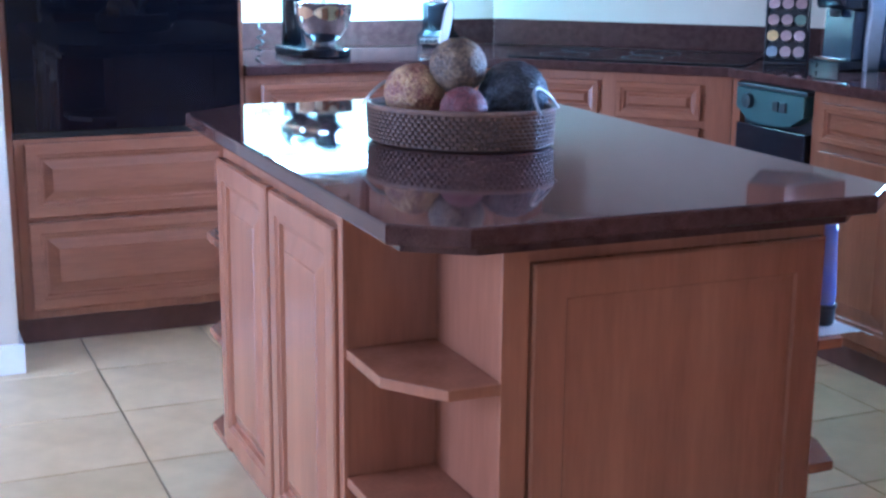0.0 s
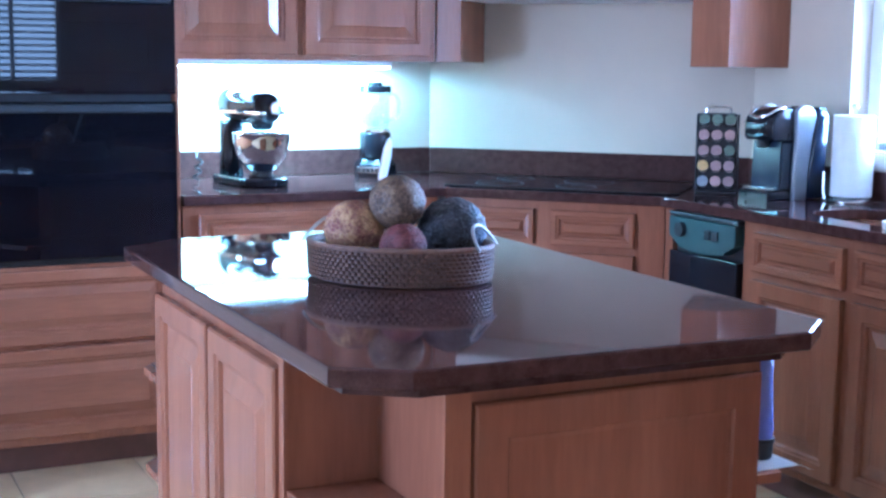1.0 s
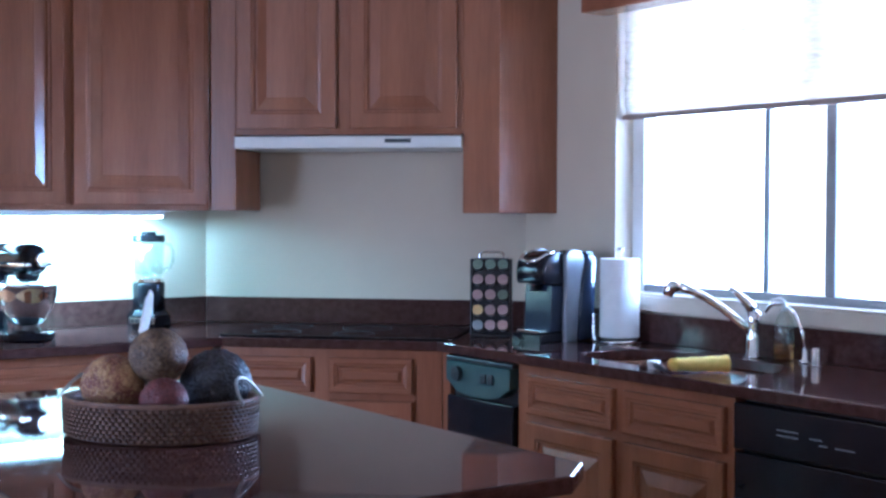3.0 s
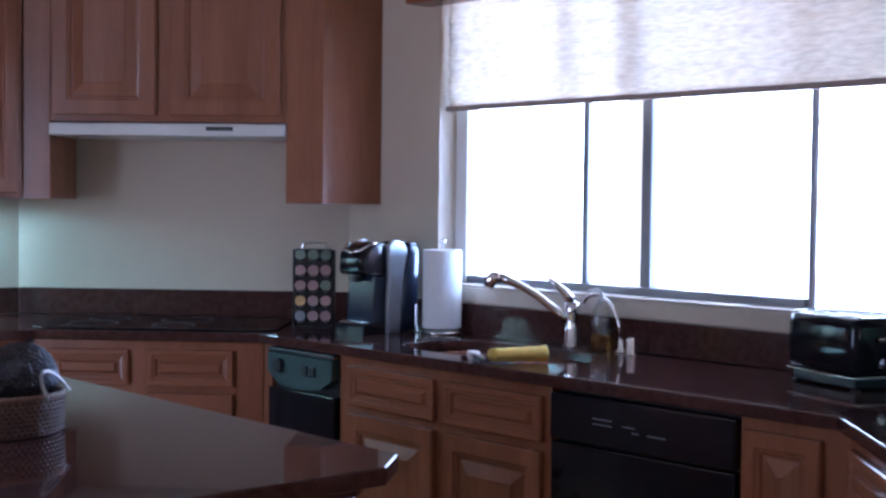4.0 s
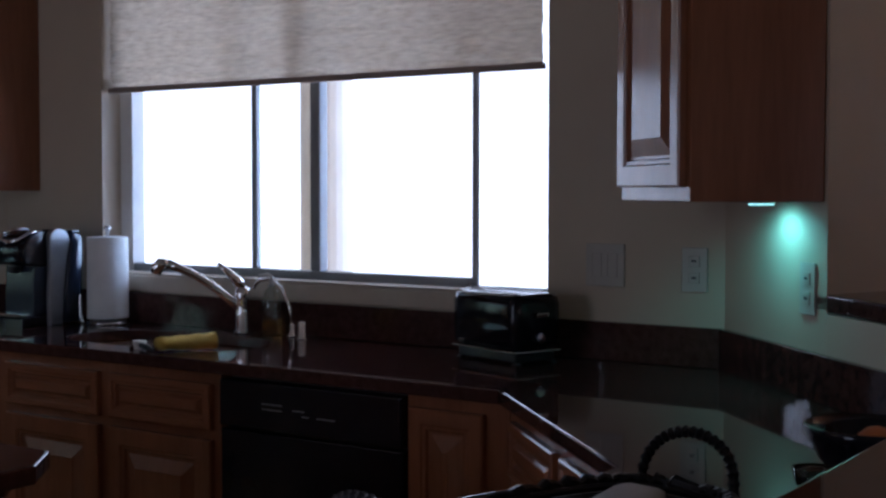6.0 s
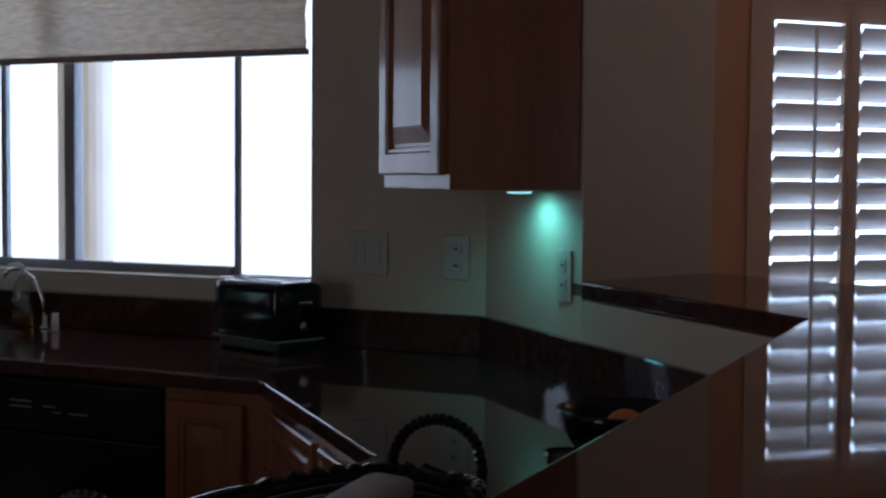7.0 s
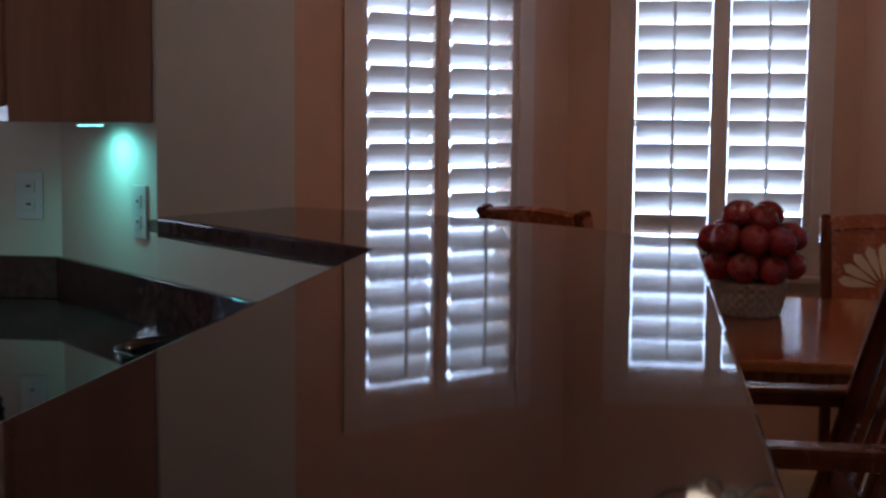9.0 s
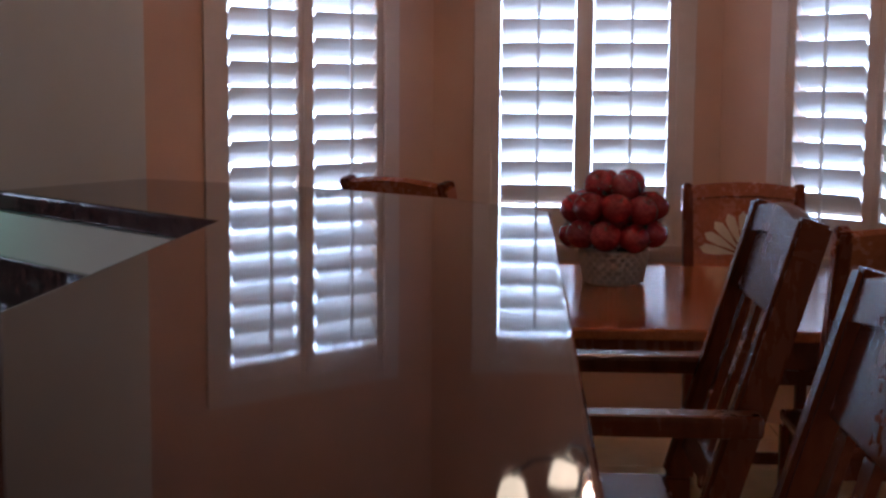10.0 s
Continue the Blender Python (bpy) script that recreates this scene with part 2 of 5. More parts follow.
def box(bm, x0, x1, y0, y1, z0, z1, bevel=0.0):
    r = bmesh.ops.create_cube(bm, size=1.0)
    vs = r["verts"]
    for v in vs:
        v.co = Vector(((x0 + x1) / 2 + v.co.x * (x1 - x0), (y0 + y1) / 2 + v.co.y * (y1 - y0), (z0 + z1) / 2 + v.co.z * (z1 - z0)))
    if bevel:
        es = list({e for v in vs for e in v.link_edges})
        bmesh.ops.bevel(bm, geom=es, offset=bevel, segments=2, affect='EDGES', profile=0.6)
    return bm


def one_box(*a, bevel=0.0):
    return box(bmesh.new(), *a, bevel=bevel)


def prism(bm, pts, z0, z1, bevel=0.0):
    vs = [bm.verts.new((x, y, z1)) for x, y in pts]
    f = bm.faces.new(vs)
    r = bmesh.ops.extrude_face_region(bm, geom=[f])
    low = [v for v in r["geom"] if isinstance(v, bmesh.types.BMVert)]
    for v in low:
        v.co.z = z0
    if bevel:
        es = {e for v in vs + low for e in v.link_edges if abs(e.verts[0].co.z - e.verts[1].co.z) < 1e-6}
        bmesh.ops.bevel(bm, geom=list(es), offset=bevel, segments=3, affect='EDGES', profile=0.5)
    return bm


def slab(pts, holes, z0, z1):
    """A flat slab with holes through it."""
    bm = bmesh.new()
    edges = []
    for loop in [pts] + holes:
        vs = [bm.verts.new((x, y, z1)) for x, y in loop]
        edges += [bm.edges.new((vs[i], vs[(i + 1) % len(vs)])) for i in range(len(vs))]
    bmesh.ops.triangle_fill(bm, edges=edges, use_beauty=True)
    r = bmesh.ops.extrude_face_region(bm, geom=bm.faces[:])
    for v in r["geom"]:
        if isinstance(v, bmesh.types.BMVert):
            v.co.z = z0
    return bm


def lathe(bm, profile, segs=32, cx=0.0, cy=0.0, cz=0.0, sx=1.0, sy=1.0):
    rings = []
    for r, z in profile:
        rings.append([bm.verts.new((cx + sx * max(r, 1e-4) * math.cos(2 * math.pi * i / segs), cy + sy * max(r, 1e-4) * math.sin(2 * math.pi * i / segs), cz + z)) for i in range(segs)])
    for a, b in zip(rings, rings[1:]):
        for i in range(segs):
            j = (i + 1) % segs
            bm.faces.new((a[i], a[j], b[j], b[i]))
    bm.faces.new(rings[0][::-1])
    bm.faces.new(rings[-1])
    return bm


def tube(bm, pts, radius, segs=10, closed=False):
    """A round bar along a line of points; radius may be a list."""
    pts = [Vector(p) for p in pts]
    n = len(pts)
    rad = radius if isinstance(radius, (list, tuple)) else [radius] * n
    rings, side = [], None
    for i, p in enumerate(pts):
        a = pts[i - 1] if (i or closed) else p
        b = pts[(i + 1) % n] if (i < n - 1 or closed) else p
        d = (b - a).normalized()
        if side is None:
            side = d.orthogonal().normalized()
        side = (side - d * side.dot(d)).normalized()
        up = d.cross(side)
        rings.append([bm.verts.new(p + rad[i] * (math.cos(2 * math.pi * k / segs) * side + math.sin(2 * math.pi * k / segs) * up)) for k in range(segs)])
    pairs = list(zip(rings, rings[1:])) + ([(rings[-1], rings[0])] if closed else [])
    for a, b in pairs:
        for i in range(segs):
            j = (i + 1) % segs
            bm.faces.new((a[i], a[j], b[j], b[i]))
    if not closed:
        bm.faces.new(rings[0][::-1])
        bm.faces.new(rings[-1])
    return bm


def blob(bm, c, r, sub=3, wob=0.0, freq=3.0):
    res = bmesh.ops.create_icosphere(bm, subdivisions=sub, radius=1.0)
    for v in res["verts"]:
        k = 1 + wob * (noise.noise(v.co * freq + Vector(c) * 7) + 0.8 * noise.noise(v.co * freq * 2.7))
        v.co = Vector(c) + Vector((v.co.x * r[0], v.co.y * r[1], v.co.z * r[2])) * k
    return bm


def panel_front(w, h, rail=0.06, flat=False):
    """A raised-panel door or drawer front, in the x-z plane from (0, 0), its face towards -y."""
    t = 0.02
    k = min(0.045, h * 0.13)
    rings = [(0, 0), (0, -t + 0.004), (0.004, -t), (rail - 0.014, -t), (rail - 0.010, -t + 0.005), (rail - 0.002, -t + 0.006),
             (rail + 0.002, -t + 0.014), (rail + 0.009, -t + 0.014), (rail + k, -t + 0.003), (rail + k + 0.003, -t + 0.001)]
    if flat:
        rings = rings[:5] + [(rail - 0.002, -t + 0.007)]
    bm = bmesh.new()
    loops = []
    for i, y in rings:
        loops.append([bm.verts.new(p) for p in ((i, y, i), (w - i, y, i), (w - i, y, h - i), (i, y, h - i))])
    for a, b in zip(loops, loops[1:]):
        for k in range(4):
            j = (k + 1) % 4
            bm.faces.new((a[k], a[j], b[j], b[k]))
    bm.faces.new(loops[0][::-1])
    bm.faces.new(loops[-1])
    return bm


def cabinet(name, label, m, w, d, z0, z1, fronts, toe=True, category="cabinet", group=""):
    """Local x runs along the front, y into the wall, z up from the floor. fronts: kind, x0, x1, z0, z1."""
    c = thing(name, m, label, category, group)
    part("body", one_box(0, w, 0, d, z0, z1, bevel=0.002), WOOD, c)
    if toe:
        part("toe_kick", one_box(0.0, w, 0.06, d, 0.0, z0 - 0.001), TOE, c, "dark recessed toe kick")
    for kind, a, b, lo, hi in fronts:
        small = (hi - lo) < 0.2
        bm = panel_front(b - a, hi - lo, 0.032 if small else min(0.062, (b - a) * 0.24))
        o = part("drawer_front" if kind == "drawer" else "door", bm, WOOD_H if kind == "drawer" else WOOD, c)
        o.location = (a, -0.001, lo)
    return c

# ---- plan ----
CEILING = 2.75
XW, YM, DWALL, AWALL = 3.60, 4.69, 7.35, 2.69
TOP, EDGE = 0.914, 0.034
BAR = 1.148
S = math.sqrt(0.5)


def wall_box(bm, a, b, thick, z0, z1):
    """A straight piece of wall whose inner face runs from a to b; it thickens to the left of that way."""
    a, b = Vector((*a, 0)), Vector((*b, 0))
    d = (b - a).normalized()
    n = Vector((-d.y, d.x, 0)) * thick
    pts = [(a.x, a.y), (b.x, b.y), (b.x + n.x, b.y + n.y), (a.x + n.x, a.y + n.y)]
    return prism(bm, pts, z0, z1)


def wall(name, a, b, thick=0.15, z0=0.0, z1=CEILING, material=WALL, openings=()):
    """openings: s0, s1, z0, z1, measured along the wall from a."""
    bm = bmesh.new()
    A, B = Vector(a), Vector(b)
    d = (B - A).normalized()
    L = (B - A).length
    at = lambda s: tuple(A + d * s)
    s = 0.0
    for s0, s1, lo, hi in openings:
        wall_box(bm, at(s), at(s0), thick, z0, z1)
        if lo > z0:
            wall_box(bm, at(s0), at(s1), thick, z0, lo)
        if hi < z1:
            wall_box(bm, at(s0), at(s1), thick, hi, z1)
        s = s1
    wall_box(bm, at(s), at(L), thick, z0, z1)
    return solo(name, bm, material, kind="structure")


# kitchen walls (the inner faces run so that the room lies on their right)
CORNER_M = (DWALL - YM, YM)
CORNER_W = (XW, DWALL - XW)
END_W = (XW, XW - AWALL)
WALL_END = (3.21, 3.21 - AWALL)
wall("wall_north", (0.62, YM), CORNER_M)
wall("wall_cooktop", CORNER_M, CORNER_W)
WIN_Y0, WIN_Y1, WIN_Z0, WIN_Z1 = 1.43, 3.23, 1.076, 2.25
wall("wall_window", CORNER_W, END_W, 0.15, openings=[(CORNER_W[1] - WIN_Y1, CORNER_W[1] - WIN_Y0, WIN_Z0, WIN_Z1)])
# the thick end of the wall beside the bar: a block with a broad end face
solo("wall_bar_end", prism(bmesh.new(), [END_W, WALL_END, (3.64, 0.335), (4.05, 0.85), (XW + 0.15, END_W[1])], 0, CEILING), WALL, kind="structure")
# wall stub beside the oven tower
solo("wall_stub", one_box(0.3, 0.618, 3.80, YM + 0.15, 0, CEILING, bevel=0.012), WALL, kind="structure")
solo("baseboard", one_box(0.285, 0.632, 3.785, YM, 0, 0.095, bevel=0.004), TRIM, kind="structure")
wall("wall_north_west", (-2.9, YM), (0.3, YM))
# opening made for the west fill lamp, no door is known here
wall("wall_west", (-2.9, -4.9), (-2.9, YM), openings=[(6.8, 8.45, 0.0, 2.3)])

# pony wall under the bar: diagonal run and straight run
BAR_IN_Y = -0.062
INNER = (BAR_IN_Y + AWALL, BAR_IN_Y)
bm = bmesh.new()
PW = 0.12
w2 = PW * math.sqrt(2)
prism(bm, [(WALL_END[0] - 0.001, WALL_END[1] - 0.001), INNER, (1.25, BAR_IN_Y), (1.25, BAR_IN_Y - PW), (AWALL + w2 + BAR_IN_Y - PW, BAR_IN_Y - PW), (WALL_END[0] + PW * S, WALL_END[1] - PW * S)], 0, BAR - 0.042)
solo("pony_wall", bm, WALL, kind="structure")

# bay nook with three shuttered windows
BAY_D, BAY_X, BAY_A = 6.098, 6.27, 7.657
B0, B1, B2, B3 = (4.70, BAY_D - 4.70), (BAY_X, BAY_D - BAY_X), (BAY_X, BAY_X - BAY_A), (4.70, 4.70 - BAY_A)
SH_Z0, SH_Z1 = 0.72, 2.07
wall("wall_nook_side", (3.80, 0.93), B0, 0.12, material=NOOK)
s1 = (5.52 - B0[0]) * math.sqrt(2)
wall("wall_bay_north", B0, B1, material=NOOK, openings=[(s1, s1 + 0.79, SH_Z0, SH_Z1)])
wall("wall_bay_east", B1, B2, material=NOOK, openings=[(B1[1] + 0.42, B1[1] + 1.202, SH_Z0, SH_Z1)])
s3 = (BAY_X - 6.045) * math.sqrt(2)
wall("wall_bay_south", B2, B3, material=NOOK, openings=[(s3, s3 + 0.79, SH_Z0, SH_Z1)])
wall("wall_nook_south", B3, (4.70, -4.9), material=NOOK)
# second opening is invented, it lets the rear-left fill lamp in
wall("wall_south", (4.70, -4.9), (-2.9, -4.9), openings=[(2.06, 2.91, 1.15, 1.95), (5.3, 6.9, 0.0, 2.1)])

solo("ceiling", one_box(-3.05, 6.6, -5.05, 4.9, CEILING, CEILING + 0.12), CEIL, kind="structure")
# tan sheet added under the ceiling to darken its reflection in the bar
solo("ceiling_darkening_sheet", prism(bmesh.new(), [(3.3, -4.88), (4.72, -4.88), (4.72, -3.0), (6.27, -1.42), (6.27, -0.15), (4.72, 1.4), (3.95, 0.96), (3.3, 0.3)], CEILING - 0.006, CEILING - 0.001), NOOK, kind="structure")
solo("floor", one_box(-3.05, 6.6, -5.05, 4.9, -0.12, -0.006), GROUT, kind="structure")
solo("ground", one_box(-60, 60, -60, 60, -0.3, -0.13), TILE, kind="structure")

# ---- windows ----
def window_frame(name, m, w, h, uprights, label):
    """Local x along the width, z up, y outwards."""
    o = tagged(new(name), label, "window", kind="structure")
    o.matrix_world = m
    f, base = 0.042, 0.034
    part("window_frame", box(box(box(bmesh.new(), 0, f + 0.018, 0, 0.06, 0, h), w - f, w, 0, 0.06, 0, h), f + 0.0181, w - f, 0.0, 0.06, h - f, h), TRIM, o)
    part("bottom_rail", one_box(f + 0.0181, uprights[-1][0] - 0.0095, 0.002, 0.058, 0, base, bevel=0.003), DARK_ALU, o)
    part("bottom_rail", one_box(uprights[-1][0] - 0.009, w - f, 0.002, 0.058, 0, 0.012, bevel=0.002), DARK_ALU, o)
    for x, t in uprights:
        part("mullion", one_box(x - t / 2, x + t / 2, 0.03 - 0.52 * t, 0.03 + 0.52 * t, base if x < uprights[-1][0] else 0.0125, h - f, bevel=0.003), DARK_ALU, o)
    xs = [f] + [x for x, _ in uprights] + [w - f]
    for a, b in zip(xs, xs[1:]):
        p = part("pane", one_box(a + 0.001, b - 0.001, 0.028, 0.032, 0.0125 if b == xs[-1] else base, h - f), GLASS, o)
        p.visible_shadow = False
    return o


DARK_ALU = vary(mat("grey_aluminium", (0.3, 0.3, 0.31), 0.4, 0.4), (0.26, 0.26, 0.27), (0.34, 0.34, 0.35), (6, 6, 6), 2, 0.0, 60, 0.3, (0.35, 0.5))
window_frame("window_1", Matrix.Translation((XW + 0.085, WIN_Y1, WIN_Z0)) @ pose(0, 0, 0, 0, 0, -90), WIN_Y1 - WIN_Y0, WIN_Z1 - WIN_Z0,
             [(0.62, 0.024), (0.889, 0.04), (1.49, 0.018)], "wide aluminium kitchen slider window above the sink")
solo("window_apron", one_box(XW - 0.009, XW - 0.0005, WIN_Y0 - 0.02, WIN_Y1 + 0.02, 1.022, 1.0745, bevel=0.003), CREAM, kind="structure")
solo("window_sill", one_box(XW - 0.004, XW + 0.084, WIN_Y0 + 0.001, WIN_Y1 - 0.001, WIN_Z0 + 0.001, WIN_Z0 + 0.008, bevel=0.002), CREAM, kind="structure")

shade = thing("roller_blind", pose(XW + 0.03, 0, 0), "woven cream fabric shade drawn half down the kitchen window", "window shade")
bm = bmesh.new()
rows = 26
prev = None
for i in range(rows + 1):
    z = 1.725 + (2.2 - 1.725) * i / rows
    x = 0.004 * math.sin(i * 2.1)
    cur = [bm.verts.new((x + 0.002 * math.sin(j * 1.3 + i), WIN_Y0 + 0.035 + (WIN_Y1 - WIN_Y0 - 0.05) * j / 20, z)) for j in range(21)]
    if prev:
        for j in range(20):
            bm.faces.new((prev[j], prev[j + 1], cur[j + 1], cur[j]))
    prev = cur
bmesh.ops.solidify(bm, geom=bm.faces[:], thickness=0.0015)
part("fabric", bm, SHADE, shade)
part("bottom_rail", one_box(-0.012, 0.012, WIN_Y0 + 0.03, WIN_Y1 - 0.012, 1.708, 1.727, bevel=0.004), SHADE_RAIL := vary(mat("shade_rail_fabric", (0.3, 0.22, 0.18)), (0.25, 0.18, 0.15), (0.36, 0.27, 0.22), (20, 20, 60), 3, 0.2), shade, "brown hem rail")
solo("valance", one_box(XW - 0.12, XW - 0.001, WIN_Y0 - 0.06, WIN_Y1 + 0.06, 2.09, 2.4, bevel=0.004), WOOD_H, "maple wood valance board over the kitchen window", "valance")


def shutter_window(name, m, w, label):
    """A window with casing and a pair of louvred shutters. Local x along the wall seen from inside, y outwards."""
    o = tagged(new(name), label, "window", kind="structure")
    o.matrix_world = m
    z0, z1 = SH_Z0, SH_Z1
    c = 0.075
    part("casing", box(box(box(box(bmesh.new(), -c, 0.004, -0.012, 0.0, z0 - c, z1 + c, 0.004), w - 0.004, w + c, -0.012, 0.0, z0 - c, z1 + c, 0.004), 0.004, w - 0.004, -0.011, 0.001, z1 - 0.004, z1 + c, 0.004), 0.004, w - 0.004, -0.011, 0.001, z0 - c, z0 + 0.004, 0.004), CASING, o)
    part("window_sill", one_box(-c, w + c, -0.06, -0.0125, z0 - 0.03, z0 + 0.0, bevel=0.004), CASING, o)
    st, mid = 0.036, w / 2
    for a, b in ((0.002, mid - 0.001), (mid + 0.001, w - 0.002)):
        p = part("shutter_panel", box(box(box(box(bmesh.new(), a, a + st, 0.0, 0.028, z0 + 0.002, z1 - 0.002, 0.003), b - st, b, 0.0, 0.028, z0 + 0.002, z1 - 0.002, 0.003), a + st, b - st, 0.002, 0.026, z1 - 0.088, z1 - 0.002), a + st, b - st, 0.002, 0.026, z0 + 0.002, z0 + 0.152), CASING, o)
        la, lb = a + st + 0.003, b - st - 0.003
        k = 0
        z = LOUVRE_Z0
        while z < z1 - 0.105:
            bm = bmesh.new()
            pts = [(-0.052, 0.0), (-0.03, 0.0045), (0, 0.006), (0.03, 0.0045), (0.052, 0.0), (0.03, -0.0045), (0, -0.006), (-0.03, -0.0045)]
            ends = []
            tilt = radians(LOUVRE_TILT + 1.5 * math.sin(k * 2.7 + a * 9))
            for x in (la, lb):
                ends.append([bm.verts.new((x, 0.014 + u * math.cos(tilt) - v * math.sin(tilt), z - u * math.sin(tilt) - v * math.cos(tilt))) for u, v in pts])
            for i in range(8):
                j = (i + 1) % 8
                bm.faces.new((ends[0][i], ends[0][j], ends[1][j], ends[1][i]))
            bm.faces.new(ends[0]), bm.faces.new(ends[1][::-1])
            part("louvre", bm, SHUTTER, p, smooth=False)
            z += 0.1
            k += 1
        part("tilt_rod", one_box((a + b) / 2 - 0.006, (a + b) / 2 + 0.006, -0.045, -0.034, z0 + 0.12, z1 - 0.12, bevel=0.002), SHUTTER, p)
    part("astragal", one_box(mid - 0.014, mid + 0.014, -0.007, -0.0005, z0 + 0.004, z1 - 0.004, bevel=0.002), CASING, o)
    g = part("pane", one_box(0.01, w - 0.01, 0.11, 0.114, z0 + 0.01, z1 - 0.01), GLASS, o)
    g.visible_shadow = False
    part("window_frame", box(box(bmesh.new(), 0.0, w, 0.1, 0.13, 1.34, 1.375), 0.0, w, 0.1, 0.13, z0, z0 + 0.03), TRIM, o)
    return o


LOUVRE_Z0, LOUVRE_TILT = 0.926, 59
shutter_window("window_2", Matrix.Translation((5.52, BAY_D - 5.52, 0)) @ pose(0, 0, 0, 0, 0, -45), 0.79, "bay window with white plantation shutters, louvres half open")
shutter_window("window_3", Matrix.Translation((BAY_X, -0.42, 0)) @ pose(0, 0, 0, 0, 0, -90), 0.782, "bay window with white plantation shutters, louvres half open")
shutter_window("window_4", Matrix.Translation((6.045, 6.045 - BAY_A, 0)) @ pose(0, 0, 0, 0, 0, -135), 0.79, "bay window with white plantation shutters, louvres half open")

# post outside the kitchen window
solo("porch_post", lathe(bmesh.new(), [(0.16, -0.13), (0.16, 0.1), (0.13, 0.14), (0.13, 3.0)], 24, 5.45, 3.72), TRIM, "white stucco porch post outside the window", "post")

# ---- fitted kitchen ----
BZ0, BZ1 = 0.10, TOP - EDGE - 0.002
DR0, DR1, DO0, DO1 = 0.722, 0.848, 0.13, 0.695
cabinet("base_cabinet", "stained maple base cabinet with one wide drawer", pose(1.425, 4.05, 0), 0.965, YM - 4.05, BZ0, BZ1,
        [("drawer", 0.055, 0.93, DR0, DR1), ("door", 0.055, 0.485, DO0, DO1), ("door", 0.5, 0.93, DO0, DO1)], group="base cabinets")
FD = 6.47
cabinet("base_cabinet", "stained maple corner base cabinet with two drawers under the cooktop", Matrix.Translation((FD - 4.05, 4.05, 0)) @ pose(0, 0, 0, 0, 0, -45), (3.0 - (FD - 4.05)) * math.sqrt(2), 0.6, BZ0, BZ1,
        [("drawer", 0.055, 0.345, DR0, DR1), ("drawer", 0.41, 0.715, DR0, DR1), ("door", 0.055, 0.345, DO0, DO1), ("door", 0.41, 0.715, DO0, DO1)], group="base cabinets")
FX = 3.0
R90 = pose(0, 0, 0, 0, 0, -90)
solo("cabinet_filler", prism(bmesh.new(), [(FX + 0.002, 3.468), (FX + 0.002, 3.424), (FX + 0.3, 3.424), (FX + 0.3, 3.46)], BZ0, BZ1), WOOD, "narrow maple filler strip beside the compactor", "filler")
cabinet("sink_cabinet", "stained maple sink base cabinet with two false drawers and two doors", Matrix.Translation((FX, 3.034, 0)) @ R90, 0.94, 0.59, BZ0, BZ1,
        [("drawer", 0.06, 0.47, DR0, DR1), ("drawer", 0.515, 0.915, DR0, DR1), ("door", 0.06, 0.47, DO0, DO1), ("door", 0.515, 0.915, DO0, DO1)], group="base cabinets")
cabinet("base_cabinet", "narrow stained maple base cabinet beside the dishwasher", Matrix.Translation((FX, 1.475, 0)) @ R90, 0.288, 0.59, BZ0, BZ1,
        [("door", 0.012, 0.225, DO0, DR1)], group="base cabinets")
FA = 1.815
cabinet("base_cabinet", "stained maple base cabinet in the peninsula corner", Matrix.Translation((FX - 0.002, FX - 0.002 - FA, 0)) @ pose(0, 0, 0, 0, 0, -135), 0.875, 0.59, BZ0, BZ1,
        [("drawer", 0.05, 0.42, DR0, DR1), ("drawer", 0.47, 0.83, DR0, DR1), ("door", 0.05, 0.42, DO0, DO1), ("door", 0.47, 0.83, DO0, DO1)], group="base cabinets")
cabinet("base_cabinet", "stained maple base cabinet under the bar counter", pose(2.373, 0.56, 0, 0, 0, 180), 1.12, 0.6, BZ0, BZ1,
        [("drawer", 0.05, 0.52, DR0, DR1), ("drawer", 0.57, 1.07, DR0, DR1), ("door", 0.05, 0.52, DO0, DO1), ("door", 0.57, 1.07, DO0, DO1)], group="base cabinets")

# perimeter worktop with the sink cut through it
def rounded(cx, cy, a, b, p=3.0, n=40):
    out = []
    for i in range(n):
        t = 2 * math.pi * i / n
        c, s = math.cos(t), math.sin(t)
        out.append((cx + a * math.copysign(abs(c) ** (2 / p), c), cy + b * math.copysign(abs(s) ** (2 / p), s)))
    return out


CE, WE, DE, AE, YE = 4.02, 2.97, 6.43, 1.77, 0.592
SINK = (3.27, 2.56, 0.19, 0.36)
top_pts = [(1.425, YM - 0.003), (1.425, CE), (DE - CE, CE), (WE, DE - WE), (WE, WE - AE), (YE + AE, YE), (1.24, YE), (1.24, BAR_IN_Y + 0.003), (INNER[0] - 0.003, BAR_IN_Y + 0.003),
           (XW - 0.003, XW - AWALL + 0.003), (XW - 0.003, CORNER_W[1] - 0.003), (CORNER_M[0] - 0.003, YM - 0.003)]
bm = slab(top_pts, [rounded(*SINK)], TOP - EDGE, TOP)
rim = [e for e in bm.edges if len(e.link_faces) == 2 and abs(e.verts[0].co.z - e.verts[1].co.z) < 1e-6 and abs(e.link_faces[0].normal.dot(e.link_faces[1].normal)) < 0.3]
bmesh.ops.bevel(bm, geom=rim, offset=0.004, segments=2, affect='EDGES', profile=0.5)
solo("worktop", bm, STONE, "polished brown stone worktop with eased edge along the walls", "worktop")
SPL = 1.018
t = 0.02
q = t * math.tan(radians(22.5))
